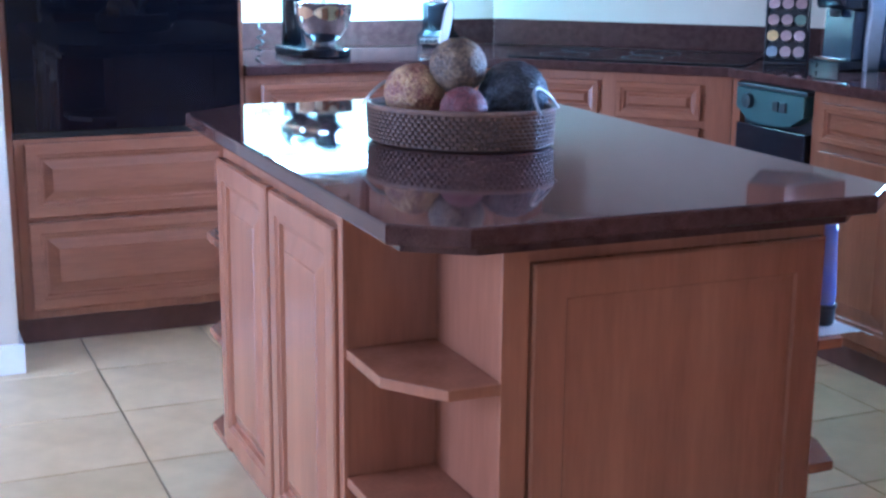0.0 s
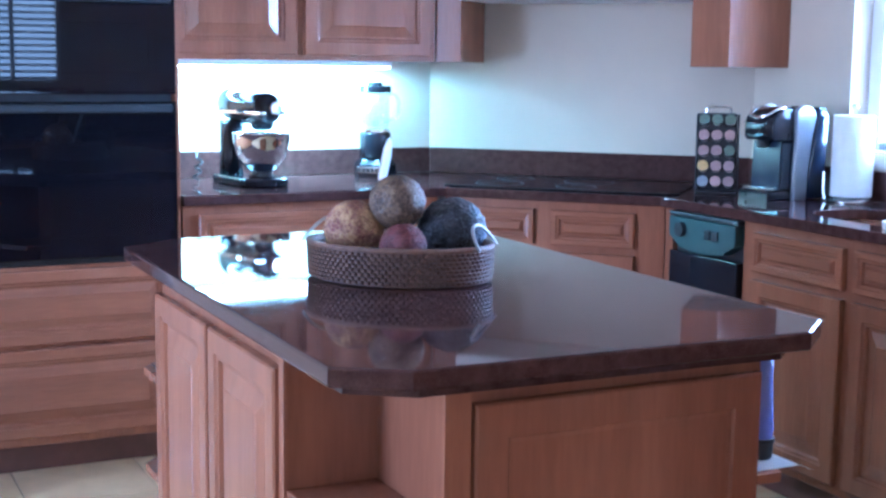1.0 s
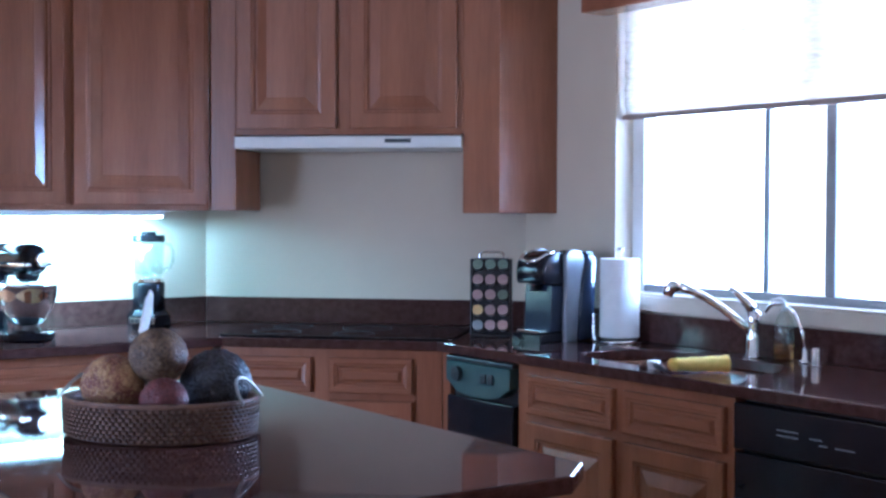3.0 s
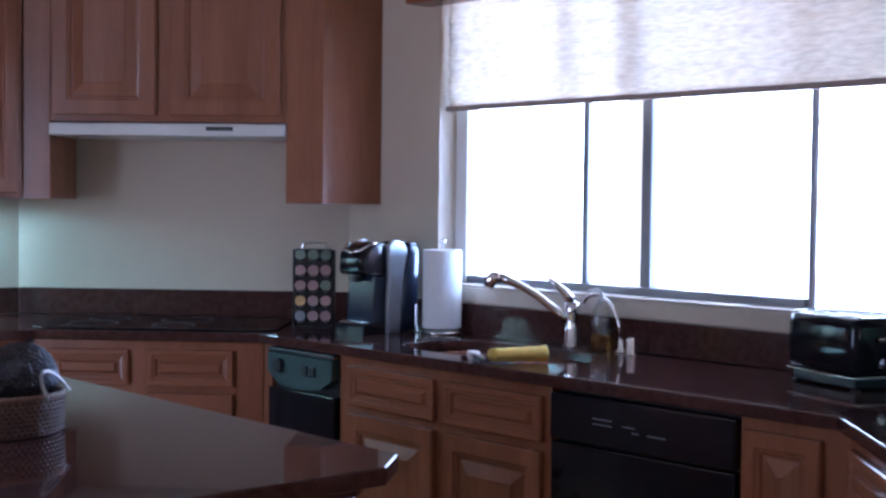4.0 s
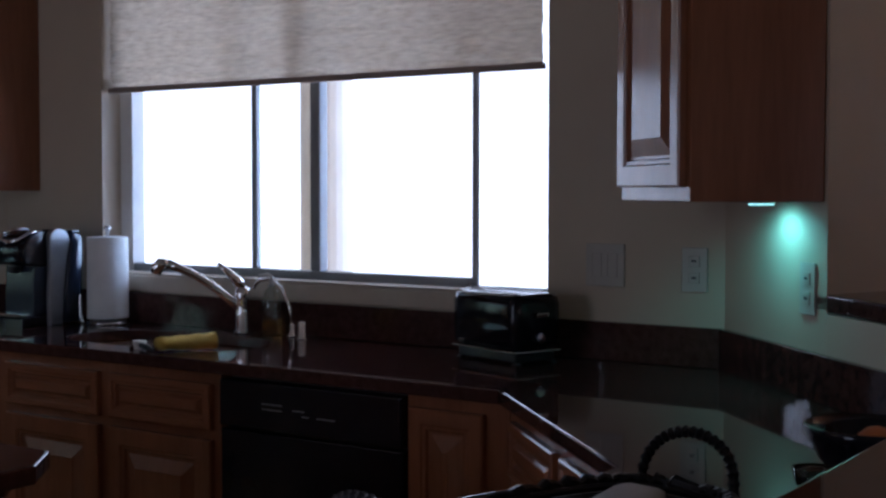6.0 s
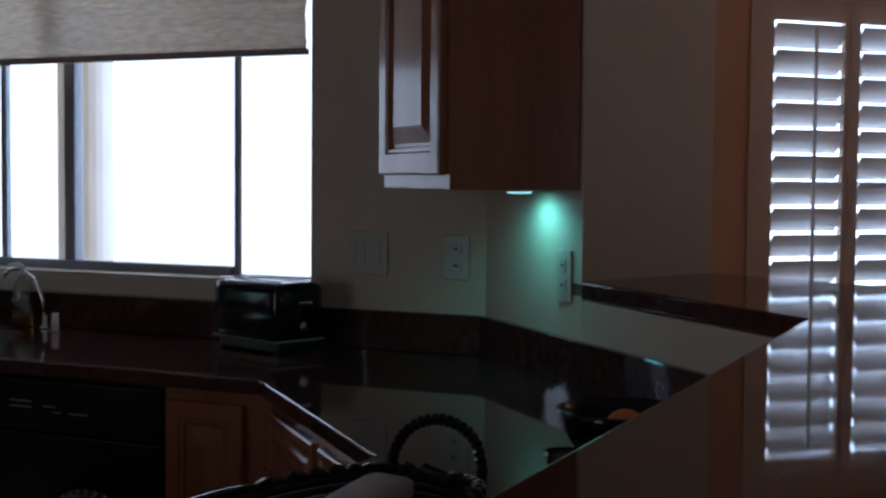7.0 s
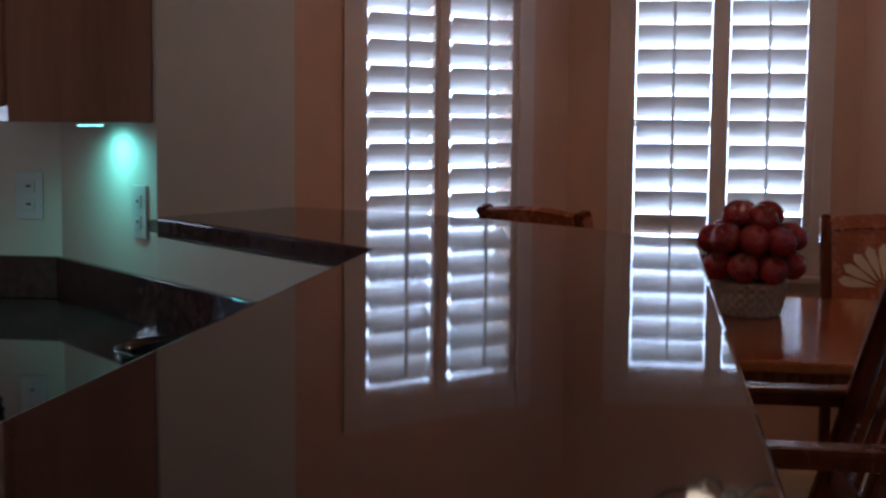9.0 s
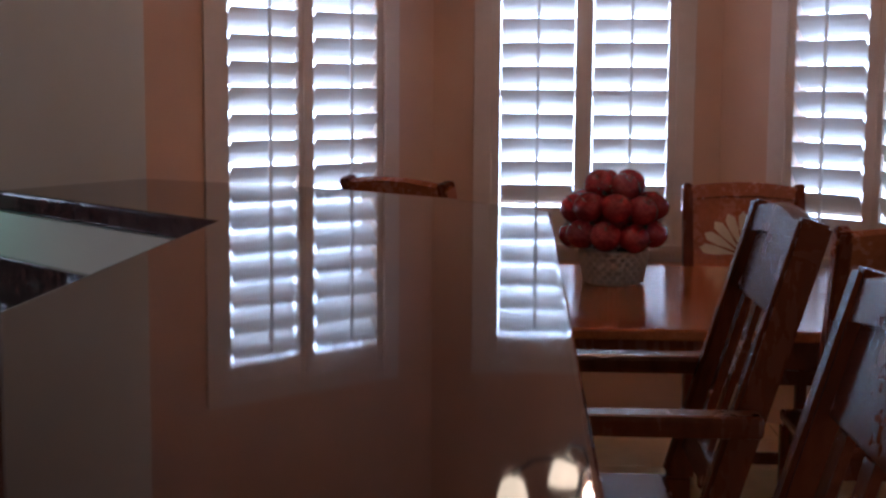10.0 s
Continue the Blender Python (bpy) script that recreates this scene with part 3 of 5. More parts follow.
for pts in ([(1.425, YM - 0.002), (CORNER_M[0], YM - 0.002), (CORNER_M[0] - q, YM - t), (1.425, YM - t)],
            [(CORNER_M[0] + 0.001, YM - 0.003), (CORNER_W[0] - 0.002, CORNER_W[1]), (CORNER_W[0] - t, CORNER_W[1] - q), (CORNER_M[0] - q + 0.001, YM - t)],
            [(XW - 0.002, CORNER_W[1] - 0.002), (XW - 0.002, END_W[1]), (XW - t, END_W[1] + q), (XW - t, CORNER_W[1] - q - 0.002)],
            [(END_W[0] - 0.003, END_W[1] - 0.001), (INNER[0] - 0.001, INNER[1] + 0.001), (INNER[0] - 0.001 - q, INNER[1] + t), (END_W[0] - t, END_W[1] + q - 0.002)],
            [(INNER[0] - 0.003, INNER[1] + 0.002), (1.25, BAR_IN_Y + 0.002), (1.25, BAR_IN_Y + t), (INNER[0] - q - 0.002, BAR_IN_Y + t)]):
    solo("backsplash", prism(bmesh.new(), pts, TOP + 0.001, SPL, 0.0015), STONE, "polished brown stone upstand along the wall", "backsplash", group="backsplash pieces")

# raised bar top: runs diagonally from the wall, then straight
BT = 0.04
bar_pts = [(3.262, 0.572), (2.634, -0.056), (1.12, -0.056), (1.12, -0.573), (2.87, -0.588), (3.157, -0.40), (3.43, -0.07), (3.637, 0.332)]
solo("breakfast_bar", prism(bmesh.new(), bar_pts, BAR - BT, BAR, 0.006), STONE, "polished brown stone raised breakfast bar top", "bar top")

# sink
SINK_STEEL = vary(mat("worn_sink_steel", (0.2, 0.19, 0.19), 0.35, 1.0), (0.16, 0.15, 0.15), (0.26, 0.25, 0.25), (9, 9, 9), 4, 0.1, 90, 0.4, (0.3, 0.45))
sx, sy, sa, sb = SINK
bm = bmesh.new()
prof = [(1.0, -EDGE - 0.002), (0.985, -0.06), (0.96, -0.19), (0.85, -0.215), (0.1, -0.22)]
rings = []
for k, dz in prof:
    rings.append([bm.verts.new((sx + (x - sx) * k, sy + (y - sy) * k, TOP + dz)) for x, y in rounded(sx, sy, sa + 0.012, sb + 0.012)])
for a, b in zip(rings, rings[1:]):
    for i in range(len(a)):
        j = (i + 1) % len(a)
        bm.faces.new((a[i], a[j], b[j], b[i]))
bm.faces.new(rings[-1])
bmesh.ops.solidify(bm, geom=bm.faces[:], thickness=0.002)
sink = solo("sink", bm, SINK_STEEL, "undermounted stainless steel kitchen sink", "sink", smooth=True)

# upper cabinets
UZ0, UZ1 = 1.372, 2.42
UD = 6.88
UM = YM - 0.33
cabinet("wall_cabinet", "stained maple wall cabinet with two raised-panel doors", pose(1.43, UM, 0), UD - UM - 1.43, 0.328, UZ0, UZ1,
        [("door", 0.035, 0.515, UZ0 + 0.02, UZ1 - 0.02), ("door", 0.545, 1.065, UZ0 + 0.02, UZ1 - 0.02)], toe=False, group="wall cabinets")
R45 = Matrix.Translation((UD - UM, UM, 0)) @ pose(0, 0, 0, 0, 0, -45)
UL = (3.32 - (UD - UM)) * math.sqrt(2)
solo("cabinet_end_panel", one_box(0.002, 0.107, 0, 0.31, UZ0, UZ1, bevel=0.002), WOOD, "tall maple end panel beside the hood", "panel", m=R45)
hc = thing("hood_cabinet", R45, "short stained maple wall cabinet above the range hood", "cabinet", "wall cabinets")
part("body", one_box(0.108, 0.993, 0.0, 0.328, 1.662, UZ1, bevel=0.002), WOOD, hc)
for a, b in ((0.118, 0.508), (0.562, 0.972)):
    o = part("door", panel_front(b - a, 0.7, 0.07), WOOD, hc)
    o.location = (a, -0.001, 1.685)
f0 = R45 @ Vector((0.994, 0, 0))
f1 = R45 @ Vector((0.994, 0.328, 0))
bm = prism(bmesh.new(), [(f0.x, f0.y), (3.32, 3.56), (XW - 0.002, 3.56), (XW - 0.002, CORNER_W[1] - 0.004), (f1.x, f1.y)], UZ0 - 0.006, UZ1, 0.002)
solo("corner_wall_cabinet", bm, WOOD, "plain-sided maple corner wall cabinet beside the window", "cabinet", group="wall cabinets")

# cabinet over the peninsula end, with a lamp underneath
PD0 = 3.745
pc = (PD0 + 2.255) / 2 + 0.45 * S, (PD0 - 2.255) / 2 + 0.45 * S
c = cabinet("wall_cabinet", "narrow stained maple wall cabinet above the peninsula", Matrix.Translation((pc[0], pc[1], 0)) @ pose(0, 0, 0, 0, 0, -135), 0.45, 0.305, 1.347, UZ1,
            [("door", 0.02, 0.43, 1.378, UZ1 - 0.02)], toe=False, group="wall cabinets")

# range hood
h = thing("range_hood", R45, "slim off-white under-cabinet range hood", "range hood")
part("body", one_box(0.11, 0.991, -0.02, 0.325, 1.610, 1.656, bevel=0.003), HOOD, h)
part("front_trim", one_box(0.111, 0.99, -0.026, -0.021, 1.613, 1.65, bevel=0.002), HOOD, h)
part("control_plate", one_box(0.70, 0.80, -0.029, -0.0265, 1.63, 1.645), DARK_PLASTIC, h, "grey switch plate")
for x in (0.715, 0.74, 0.765, 0.785):
    part("switch", one_box(x - 0.006, x + 0.006, -0.033, -0.0295, 1.633, 1.642), BLACK_MATT, h)

# glass cooktop on the diagonal counter
ck = thing("cooktop", Matrix.Translation((2.897, 3.943, TOP)) @ pose(0, 0, 0, 0, 0, -45), "black ceramic glass cooktop set in the worktop", "cooktop")
part("glass", prism(bmesh.new(), [(-0.44, -0.2), (-0.40, -0.238), (0.40, -0.238), (0.44, -0.2), (0.44, 0.24), (-0.44, 0.24)], 0.0005, 0.007, 0.002), COOKTOP, ck)
for x, y, r in ((-0.25, -0.1, 0.09), (-0.25, 0.12, 0.075), (0.05, 0.1, 0.095), (0.05, -0.12, 0.075)):
    bm = bmesh.new()
    tube(bm, [(x + r * math.cos(a * math.pi / 18), y + r * math.sin(a * math.pi / 18), 0.0074) for a in range(36)], 0.0008, 4, True)
    part("burner_ring", bm, DARK_PLASTIC, ck)

# ---- built-in appliances ----
LABEL_GREY = mat("grey_print", (0.22, 0.23, 0.24), 0.5)
tower = thing("oven_cabinet", pose(0.63, 4.05, 0), "tall stained maple oven cabinet with two deep drawers below", "cabinet")
TW, TD = 0.79, YM - 4.05 - 0.002
part("side_panel", one_box(0.0, 0.03, 0, TD, 0.1, UZ1, bevel=0.002), WOOD, tower)
part("side_panel", one_box(TW - 0.014, TW, 0, TD, 0.1, UZ1, bevel=0.002), WOOD, tower)
part("body", one_box(0.031, TW - 0.015, 0.0, TD, 0.1, 0.698), WOOD, tower)
part("body", one_box(0.031, TW - 0.015, 0.0, TD, 1.75, UZ1), WOOD, tower)
part("back_panel", one_box(0.031, TW - 0.015, TD - 0.02, TD, 0.699, 1.749), WOOD_IN, tower)
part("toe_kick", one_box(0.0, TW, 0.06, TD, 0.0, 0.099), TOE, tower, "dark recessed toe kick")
for lo, hi in ((0.44, 0.685), (0.13, 0.425)):
    o = part("drawer_front", panel_front(TW - 0.09, hi - lo, 0.05), WOOD_H, tower)
    o.location = (0.06, -0.001, lo)
for a, b in ((0.035, 0.39), (0.4, 0.755)):
    o = part("door", panel_front(b - a, 0.58, 0.06), WOOD, tower)
    o.location = (a, -0.001, 1.79)

oven = thing("double_oven", pose(0.66, 4.045, 0.7), "black glass built-in double wall oven", "oven")
OW = 0.742
part("body", one_box(0.005, OW - 0.005, 0.02, 0.58, 0.0, 1.04), BLACK_MATT, oven)
for lo, hi in ((0.02, 0.532), (0.555, 0.885)):
    d = part("oven_door", one_box(0.0, OW, -0.022, 0.0195, lo, hi, bevel=0.004), OVEN_GLASS, oven)
    part("window", one_box(0.09, OW - 0.09, -0.026, -0.0222, lo + 0.07, hi - 0.1, bevel=0.001), OVEN_GLASS, d)
    part("door_handle", one_box(0.02, OW - 0.02, -0.062, -0.044, hi - 0.034, hi - 0.008, bevel=0.006), DARK_PLASTIC, d, "dark grey bar handle")
    for x in (0.05, OW - 0.08):
        part("handle_post", one_box(x, x + 0.03, -0.044, -0.0222, hi - 0.03, hi - 0.012), DARK_PLASTIC, d)
cp = part("control_panel", one_box(0.0, OW, -0.018, 0.0195, 0.905, 1.04, bevel=0.004), BLACK_MATT, oven, "dark grey control panel with key pad")
part("display", one_box(0.24, 0.5, -0.021, -0.0182, 0.965, 1.01), OVEN_GLASS, cp)
for i in range(7):
    part("button", one_box(0.1 + i * 0.08, 0.15 + i * 0.08, -0.022, -0.0184, 0.925, 0.945, bevel=0.002), DARK_PLASTIC, cp)
solo("paper_note", one_box(1.455, 1.505, 4.45, 4.50, TOP + 0.0005, TOP + 0.045, bevel=0.004), WHITE_PLASTIC, "small white plastic box beside the oven cabinet", "box")

dw = thing("dishwasher", Matrix.Translation((FX - 0.002, 2.086, 0)) @ R90, "black built-in dishwasher with printed control strip", "dishwasher")
part("body", one_box(0.004, 0.604, 0.03, 0.57, 0.1, 0.872), BLACK_MATT, dw)
part("door", one_box(0.004, 0.604, -0.012, 0.029, 0.14, 0.735, bevel=0.005), BLACK, dw)
cp = part("control_panel", one_box(0.004, 0.604, -0.018, 0.029, 0.742, 0.868, bevel=0.006), BLACK, dw)
part("toe_kick", one_box(0.004, 0.604, 0.06, 0.5, 0.0, 0.095), BLACK_MATT, dw)
for x0, x1, z in ((0.155, 0.225, 0.812), (0.155, 0.225, 0.798), (0.26, 0.30, 0.803), (0.29, 0.315, 0.79), (0.34, 0.40, 0.79)):
    part("label_bar", one_box(x0, x1, -0.0186, -0.0182, z, z + 0.003), LABEL_GREY, cp)

tc_ = thing("trash_compactor", Matrix.Translation((FX - 0.002, 3.42, 0)) @ R90, "black built-in trash compactor with a grey-green control panel", "trash compactor")
part("body", one_box(0.004, 0.378, 0.02, 0.57, 0.1, 0.872), BLACK_MATT, tc_)
part("drawer_front", one_box(0.006, 0.376, -0.016, 0.0195, 0.14, 0.735, bevel=0.004), BLACK, tc_)
part("toe_kick", one_box(0.004, 0.378, 0.06, 0.5, 0.0, 0.095), BLACK_MATT, tc_)
part("top_trim", one_box(0.004, 0.378, -0.02, 0.0195, 0.858, 0.872, bevel=0.003), BLACK_MATT, tc_)
bm = bmesh.new()
pts = [(0.012, 0.856)] + [(0.012, 0.79)] + [(0.07 + 0.02 * i, 0.755 - 0.012 * math.sin(math.pi * i / 12)) for i in range(13)] + [(0.37, 0.79), (0.37, 0.856)]
vs = [bm.verts.new((x, -0.024, z)) for x, z in pts]
f = bm.faces.new(vs)
r = bmesh.ops.extrude_face_region(bm, geom=[f])
for v in r["geom"]:
    if isinstance(v, bmesh.types.BMVert):
        v.co.y = 0.019
cp = part("control_panel", bm, GREY_PLASTIC, tc_, "grey-green moulded control panel")
bm = bmesh.new()
lathe(bm, [(0.026, 0), (0.024, 0.016), (0.0, 0.018)], 24)
k = part("knob", bm, BLACK_MATT, cp)
k.matrix_local = pose(0.085, -0.0245, 0.815, 90, 0, 0)
for x in (0.215, 0.255):
    part("switch", one_box(x, x + 0.03, -0.031, -0.0245, 0.795, 0.828, bevel=0.003), BLACK_MATT, cp)

# ---- island ----
isl = thing("kitchen_island", pose(0, 0, 0), "stained maple kitchen island with open corner shelves", "kitchen island")
IX0, IX1, IY0, IY1, IZ = 1.0, 1.82, 1.52, 2.93, TOP - 0.055
SHX, SHY = 1.17, 1.79
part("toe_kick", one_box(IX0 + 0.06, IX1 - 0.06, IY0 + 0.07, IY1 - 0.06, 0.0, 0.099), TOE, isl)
part("body", prism(bmesh.new(), [(IX0, SHY), (IX0, 2.66), (SHX, 2.66), (SHX, IY1), (IX1 - 0.16, IY1), (IX1 - 0.16, 2.66), (IX1, 2.66), (IX1, IY0), (SHX, IY0), (SHX, SHY)], 0.1, IZ), WOOD, isl)
for y0, y1 in ((2.245, 2.655), (1.815, 2.225)):
    o = part("door", panel_front(y1 - y0, 0.70, 0.06), WOOD, isl)
    o.matrix_local = Matrix.Translation((IX0 - 0.001, y1, 0.135)) @ R90
o = part("front_panel", panel_front(0.59, 0.705, 0.075, flat=True), WOOD, isl)
o.location = (1.22, IY0 - 0.001, 0.115)
part("corner_post", one_box(SHX - 0.004, 1.216, IY0 - 0.012, IY0 - 0.0005, 0.1, IZ, bevel=0.002), WOOD, isl)
part("stile", one_box(IX0 - 0.012, IX0 - 0.0005, SHY - 0.004, SHY + 0.022, 0.1, IZ, bevel=0.002), WOOD, isl)


def corner_shelf(z, sx, sy, cx, cy):
    """An open shelf whose outer corner is cut off; cx, cy is the inner corner, sx and sy its reach."""
    pts = [(cx, cy), (cx + sx, cy), (cx + sx, cy + sy * 0.62), (cx + sx * 0.55, cy + sy), (cx, cy + sy)]
    bm = prism(bmesh.new(), pts, z - 0.02, z, 0.002)
    return part("shelf", bm, WOOD, isl)


for z in (0.12, 0.375, 0.62):
    corner_shelf(z, -(SHX - IX0) - 0.005, -(SHY - IY0) - 0.01, SHX - 0.001, SHY - 0.001)
    corner_shelf(z, 0.1, -(SHY - IY0) - 0.005, IX1 + 0.001, SHY - 0.001)
    corner_shelf(z, -(SHX - IX0) - 0.005, 0.275, SHX - 0.001, 2.661)
    corner_shelf(z, 0.165, 0.275, IX1 - 0.159, 2.661)

itop = thing("island_worktop", pose(0, 0, 0), "polished brown stone island top with clipped corners", "worktop")
ITOP = [(0.95, 1.475), (1.06, 1.402), (1.825, 1.394), (1.92, 1.475), (1.93, 2.9), (1.82, 3.0), (1.12, 3.0), (0.962, 2.885)]
part("slab", prism(bmesh.new(), ITOP, TOP - 0.034, TOP, 0.005), STONE, itop)
part("build_up", prism(bmesh.new(), [(1.43 + (x - 1.43) * 0.92, 2.2 + (y - 2.2) * 0.95) for x, y in ITOP], TOP - 0.0545, TOP - 0.0345), STONE, itop)

# ---- lamps under the cabinets ----
lamp = thing("under_cabinet_light", pose(0, 0, 0), "slim fluorescent strip light under the wall cabinet", "light")
part("housing", one_box(1.5, 2.36, UM + 0.05, UM + 0.12, UZ0 - 0.022, UZ0 - 0.001, bevel=0.003), WHITE_PLASTIC, lamp)
part("tube", one_box(1.51, 2.35, UM + 0.055, UM + 0.115, UZ0 - 0.028, UZ0 - 0.0225), TUBE, lamp)
area("under_cabinet_strip", (1.93, UM + 0.2, UZ0 - 0.035), (1.93, UM + 0.23, 0.9), 0.9, 0.05, 22, (0.6, 1.0, 0.92))
puck_at = Vector((3.283, 0.697, 1.346))
lp = thing("puck_light", pose(puck_at.x, puck_at.y, puck_at.z), "small round lamp under the wall cabinet", "light")
part("rim", lathe(bmesh.new(), [(0.032, -0.005), (0.034, -0.001)], 24), WHITE_PLASTIC, lp)
part("lens", lathe(bmesh.new(), [(0.028, -0.0075), (0.028, -0.0055)], 24), glow("puck_lens", (0.45, 1.0, 0.85), 8), lp)
sd = bpy.data.lights.new("puck_spot", 'SPOT')
sd.energy, sd.color, sd.spot_size, sd.spot_blend, sd.shadow_soft_size = 7.5, (0.24, 0.95, 0.82), radians(165), 0.6, 0.035
so = new("puck_spot", sd)
so.matrix_world = look(puck_at + Vector((0, 0, -0.02)), puck_at + Vector((0.25, -0.25, -1)))

# ---- things on the island ----
def ball(name, c, r, colors, label, rough_bump):
    m = vary(mat(name + "_fibre", colors[0]), colors[0], colors[1], (24, 24, 24), 6, 1.0, 50, 0.45, (0.3, 0.6), 0.4, 0.6)
    m.node_tree.nodes["Bump"].inputs["Distance"].default_value = rough_bump
    bm = blob(bmesh.new(), (0, 0, 0), (r, r, r * 0.97), 6, 0.04, 11)
    return solo("decorative_ball", bm, m, label, "decorative ball", m=pose(*c), smooth=True, group="balls in the tray")


BC = Vector((1.396, 2.198, TOP))
TURN = radians(-45)
bk = thing("basket_tray", Matrix.Translation(BC) @ Matrix.Rotation(TURN, 4, 'Z'), "oval brown woven rattan tray basket with thin metal handles", "basket")
BA, BB, BH = 0.201, 0.149, 0.078
part("base", lathe(bmesh.new(), [(0.001, 0.002), (1.0, 0.002), (1.0, 0.008), (0.001, 0.008)], 48, sx=BA - 0.008, sy=BB - 0.008), WICKER, bk)
bm = bmesh.new()
for row in range(9):
    z = 0.006 + row * 0.0083
    k = 1.0 + 0.02 * (row / 8)
    tube(bm, [((BA * k - 0.008) * math.cos(i * math.pi / 36), (BB * k - 0.008) * math.sin(i * math.pi / 36), z) for i in range(72)], 0.0042, 5, True)
part("weave_core", bm, WICKER, bk)
bm = bmesh.new()
n = 84
for row in range(8):
    z = 0.010 + row * 0.0085
    k = 1.0 + 0.02 * (row / 8)
    for i in range(n):
        a = 2 * math.pi * (i + 0.5 * (row % 2)) / n
        c = Vector((BA * k * math.cos(a), BB * k * math.sin(a), z))
        d = Vector((-BA * math.sin(a), BB * math.cos(a), 0)).normalized()
        nrm = Vector((d.y, -d.x, 0))
        h, w, o = 0.0041, 0.0058, 0.0028
        vs = [bm.verts.new(c + d * (sx * w) + nrm * ox + Vector((0, 0, sz * h))) for sx, sz, ox in ((-1, -1, -0.004), (1, -1, -0.004), (1, 1, -0.004), (-1, 1, -0.004), (-0.6, -0.6, o), (0.6, -0.6, o), (0.6, 0.6, o), (-0.6, 0.6, o))]
        for q in ((0, 1, 5, 4), (1, 2, 6, 5), (2, 3, 7, 6), (3, 0, 4, 7), (4, 5, 6, 7)):
            bm.faces.new([vs[t] for t in q])
tagged(part("weave", bm, WICKER, bk), kind="stuff")
bm = bmesh.new()
tube(bm, [((BA * 1.03 - 0.006) * math.cos(i * math.pi / 36), (BB * 1.03 - 0.006) * math.sin(i * math.pi / 36), BH) for i in range(72)], 0.0062, 8, True)
part("rim", bm, WICKER, bk)
for sgn in (-1, 1):
    bm = bmesh.new()
    tube(bm, [((BA - 0.002 - 0.03 * math.sin(math.pi * i / 16)) * sgn, -0.06 * math.cos(math.pi * i / 16), BH - 0.002 + 0.046 * math.sin(math.pi * i / 16)) for i in range(17)], 0.0036, 8)
    part("handle", bm, vary(mat("grey_metal_handle", (0.35, 0.33, 0.32), 0.3, 0.8), (0.3, 0.28, 0.27), (0.4, 0.38, 0.36)) if sgn < 0 else bpy.data.materials["grey_metal_handle"], bk, "thin grey metal loop handle")
ball("tan_ball", (1.322, 2.274, 1.014), 0.064, ((0.17, 0.055, 0.04), (0.5, 0.32, 0.15)), "tan rough-textured decorative ball in the basket", 0.004)
ball("brown_ball", (1.400, 2.22, 1.074), 0.06, ((0.05, 0.028, 0.018), (0.22, 0.145, 0.085)), "grey-brown rough decorative ball on top of the others", 0.004)
ball("dark_ball", (1.520, 2.196, 1.010), 0.075, ((0.008, 0.008, 0.011), (0.045, 0.043, 0.055)), "dark charcoal bumpy decorative ball in the basket", 0.006)
ball("red_ball", (1.373, 2.128, 0.992), 0.049, ((0.07, 0.013, 0.016), (0.17, 0.042, 0.045)), "small dull red decorative ball in the basket", 0.003)
sp = thing("white_spatula", Matrix.Translation((1.36, 2.30, TOP + 0.009)) @ pose(0, 0, 0, -6, 20, 20), "white plastic spatula standing in the basket", "spatula")
part("handle", box(bmesh.new(), -0.006, 0.006, -0.003, 0.003, 0.0, 0.2, 0.002), WHITE_PLASTIC, sp)
bm = prism(bmesh.new(), [(-0.011, 0.0), (0.011, 0.0), (0.014, 0.06), (0.008, 0.092), (-0.002, 0.1), (-0.011, 0.075)], -0.0025, 0.0025, 0.001)
b_ = part("blade", bm, WHITE_PLASTIC, sp)
b_.matrix_local = pose(0, 0, 0.2, 90, 0, 0)

bo = thing("blue_bottle", pose(1.893, 1.60, 0.6215), "clear blue plastic bottle with a black base on a napkin", "bottle")
part("base", lathe(bmesh.new(), [(0.021, 0.0), (0.025, 0.004), (0.026, 0.03), (0.024, 0.034)], 24), BLACK_MATT, bo, smooth=True)
part("bottle", lathe(bmesh.new(), [(0.023, 0.0345), (0.026, 0.06), (0.024, 0.1), (0.021, 0.16), (0.02, 0.196), (0.012, 0.198)], 24), BLUE_PLASTIC, bo, smooth=True)
part("collar", lathe(bmesh.new(), [(0.0245, 0.034), (0.0285, 0.0345), (0.0285, 0.042), (0.0265, 0.0425)], 24), BLACK_MATT, bo, "black rubber collar")
# chrome ring modelled in place of the bright highlight on the bottle top
part("cap", lathe(bmesh.new(), [(0.0205, 0.1982), (0.0215, 0.2), (0.0215, 0.208), (0.019, 0.21)], 24), CHROME, bo, "bright ring standing in for the highlight at the top", smooth=True)
bm = bmesh.new()
for i in range(9):
    for j in range(9):
        bm.verts.new((1.835 + 0.0165 * i, 1.53 + 0.014 * j, 0.6212 - (0.012 * max(0, i - 6)) * 0.6 + 0.0006 * math.sin(i * 2 + j)))
bm.verts.ensure_lookup_table()
for i in range(8):
    for j in range(8):
        bm.faces.new([bm.verts[q] for q in (i * 9 + j, (i + 1) * 9 + j, (i + 1) * 9 + j + 1, i * 9 + j + 1)])
bmesh.ops.solidify(bm, geom=bm.faces[:], thickness=-0.0006)
solo("paper_napkin", bm, PAPER, "folded white paper napkin under the bottle on the island shelf", "napkin")

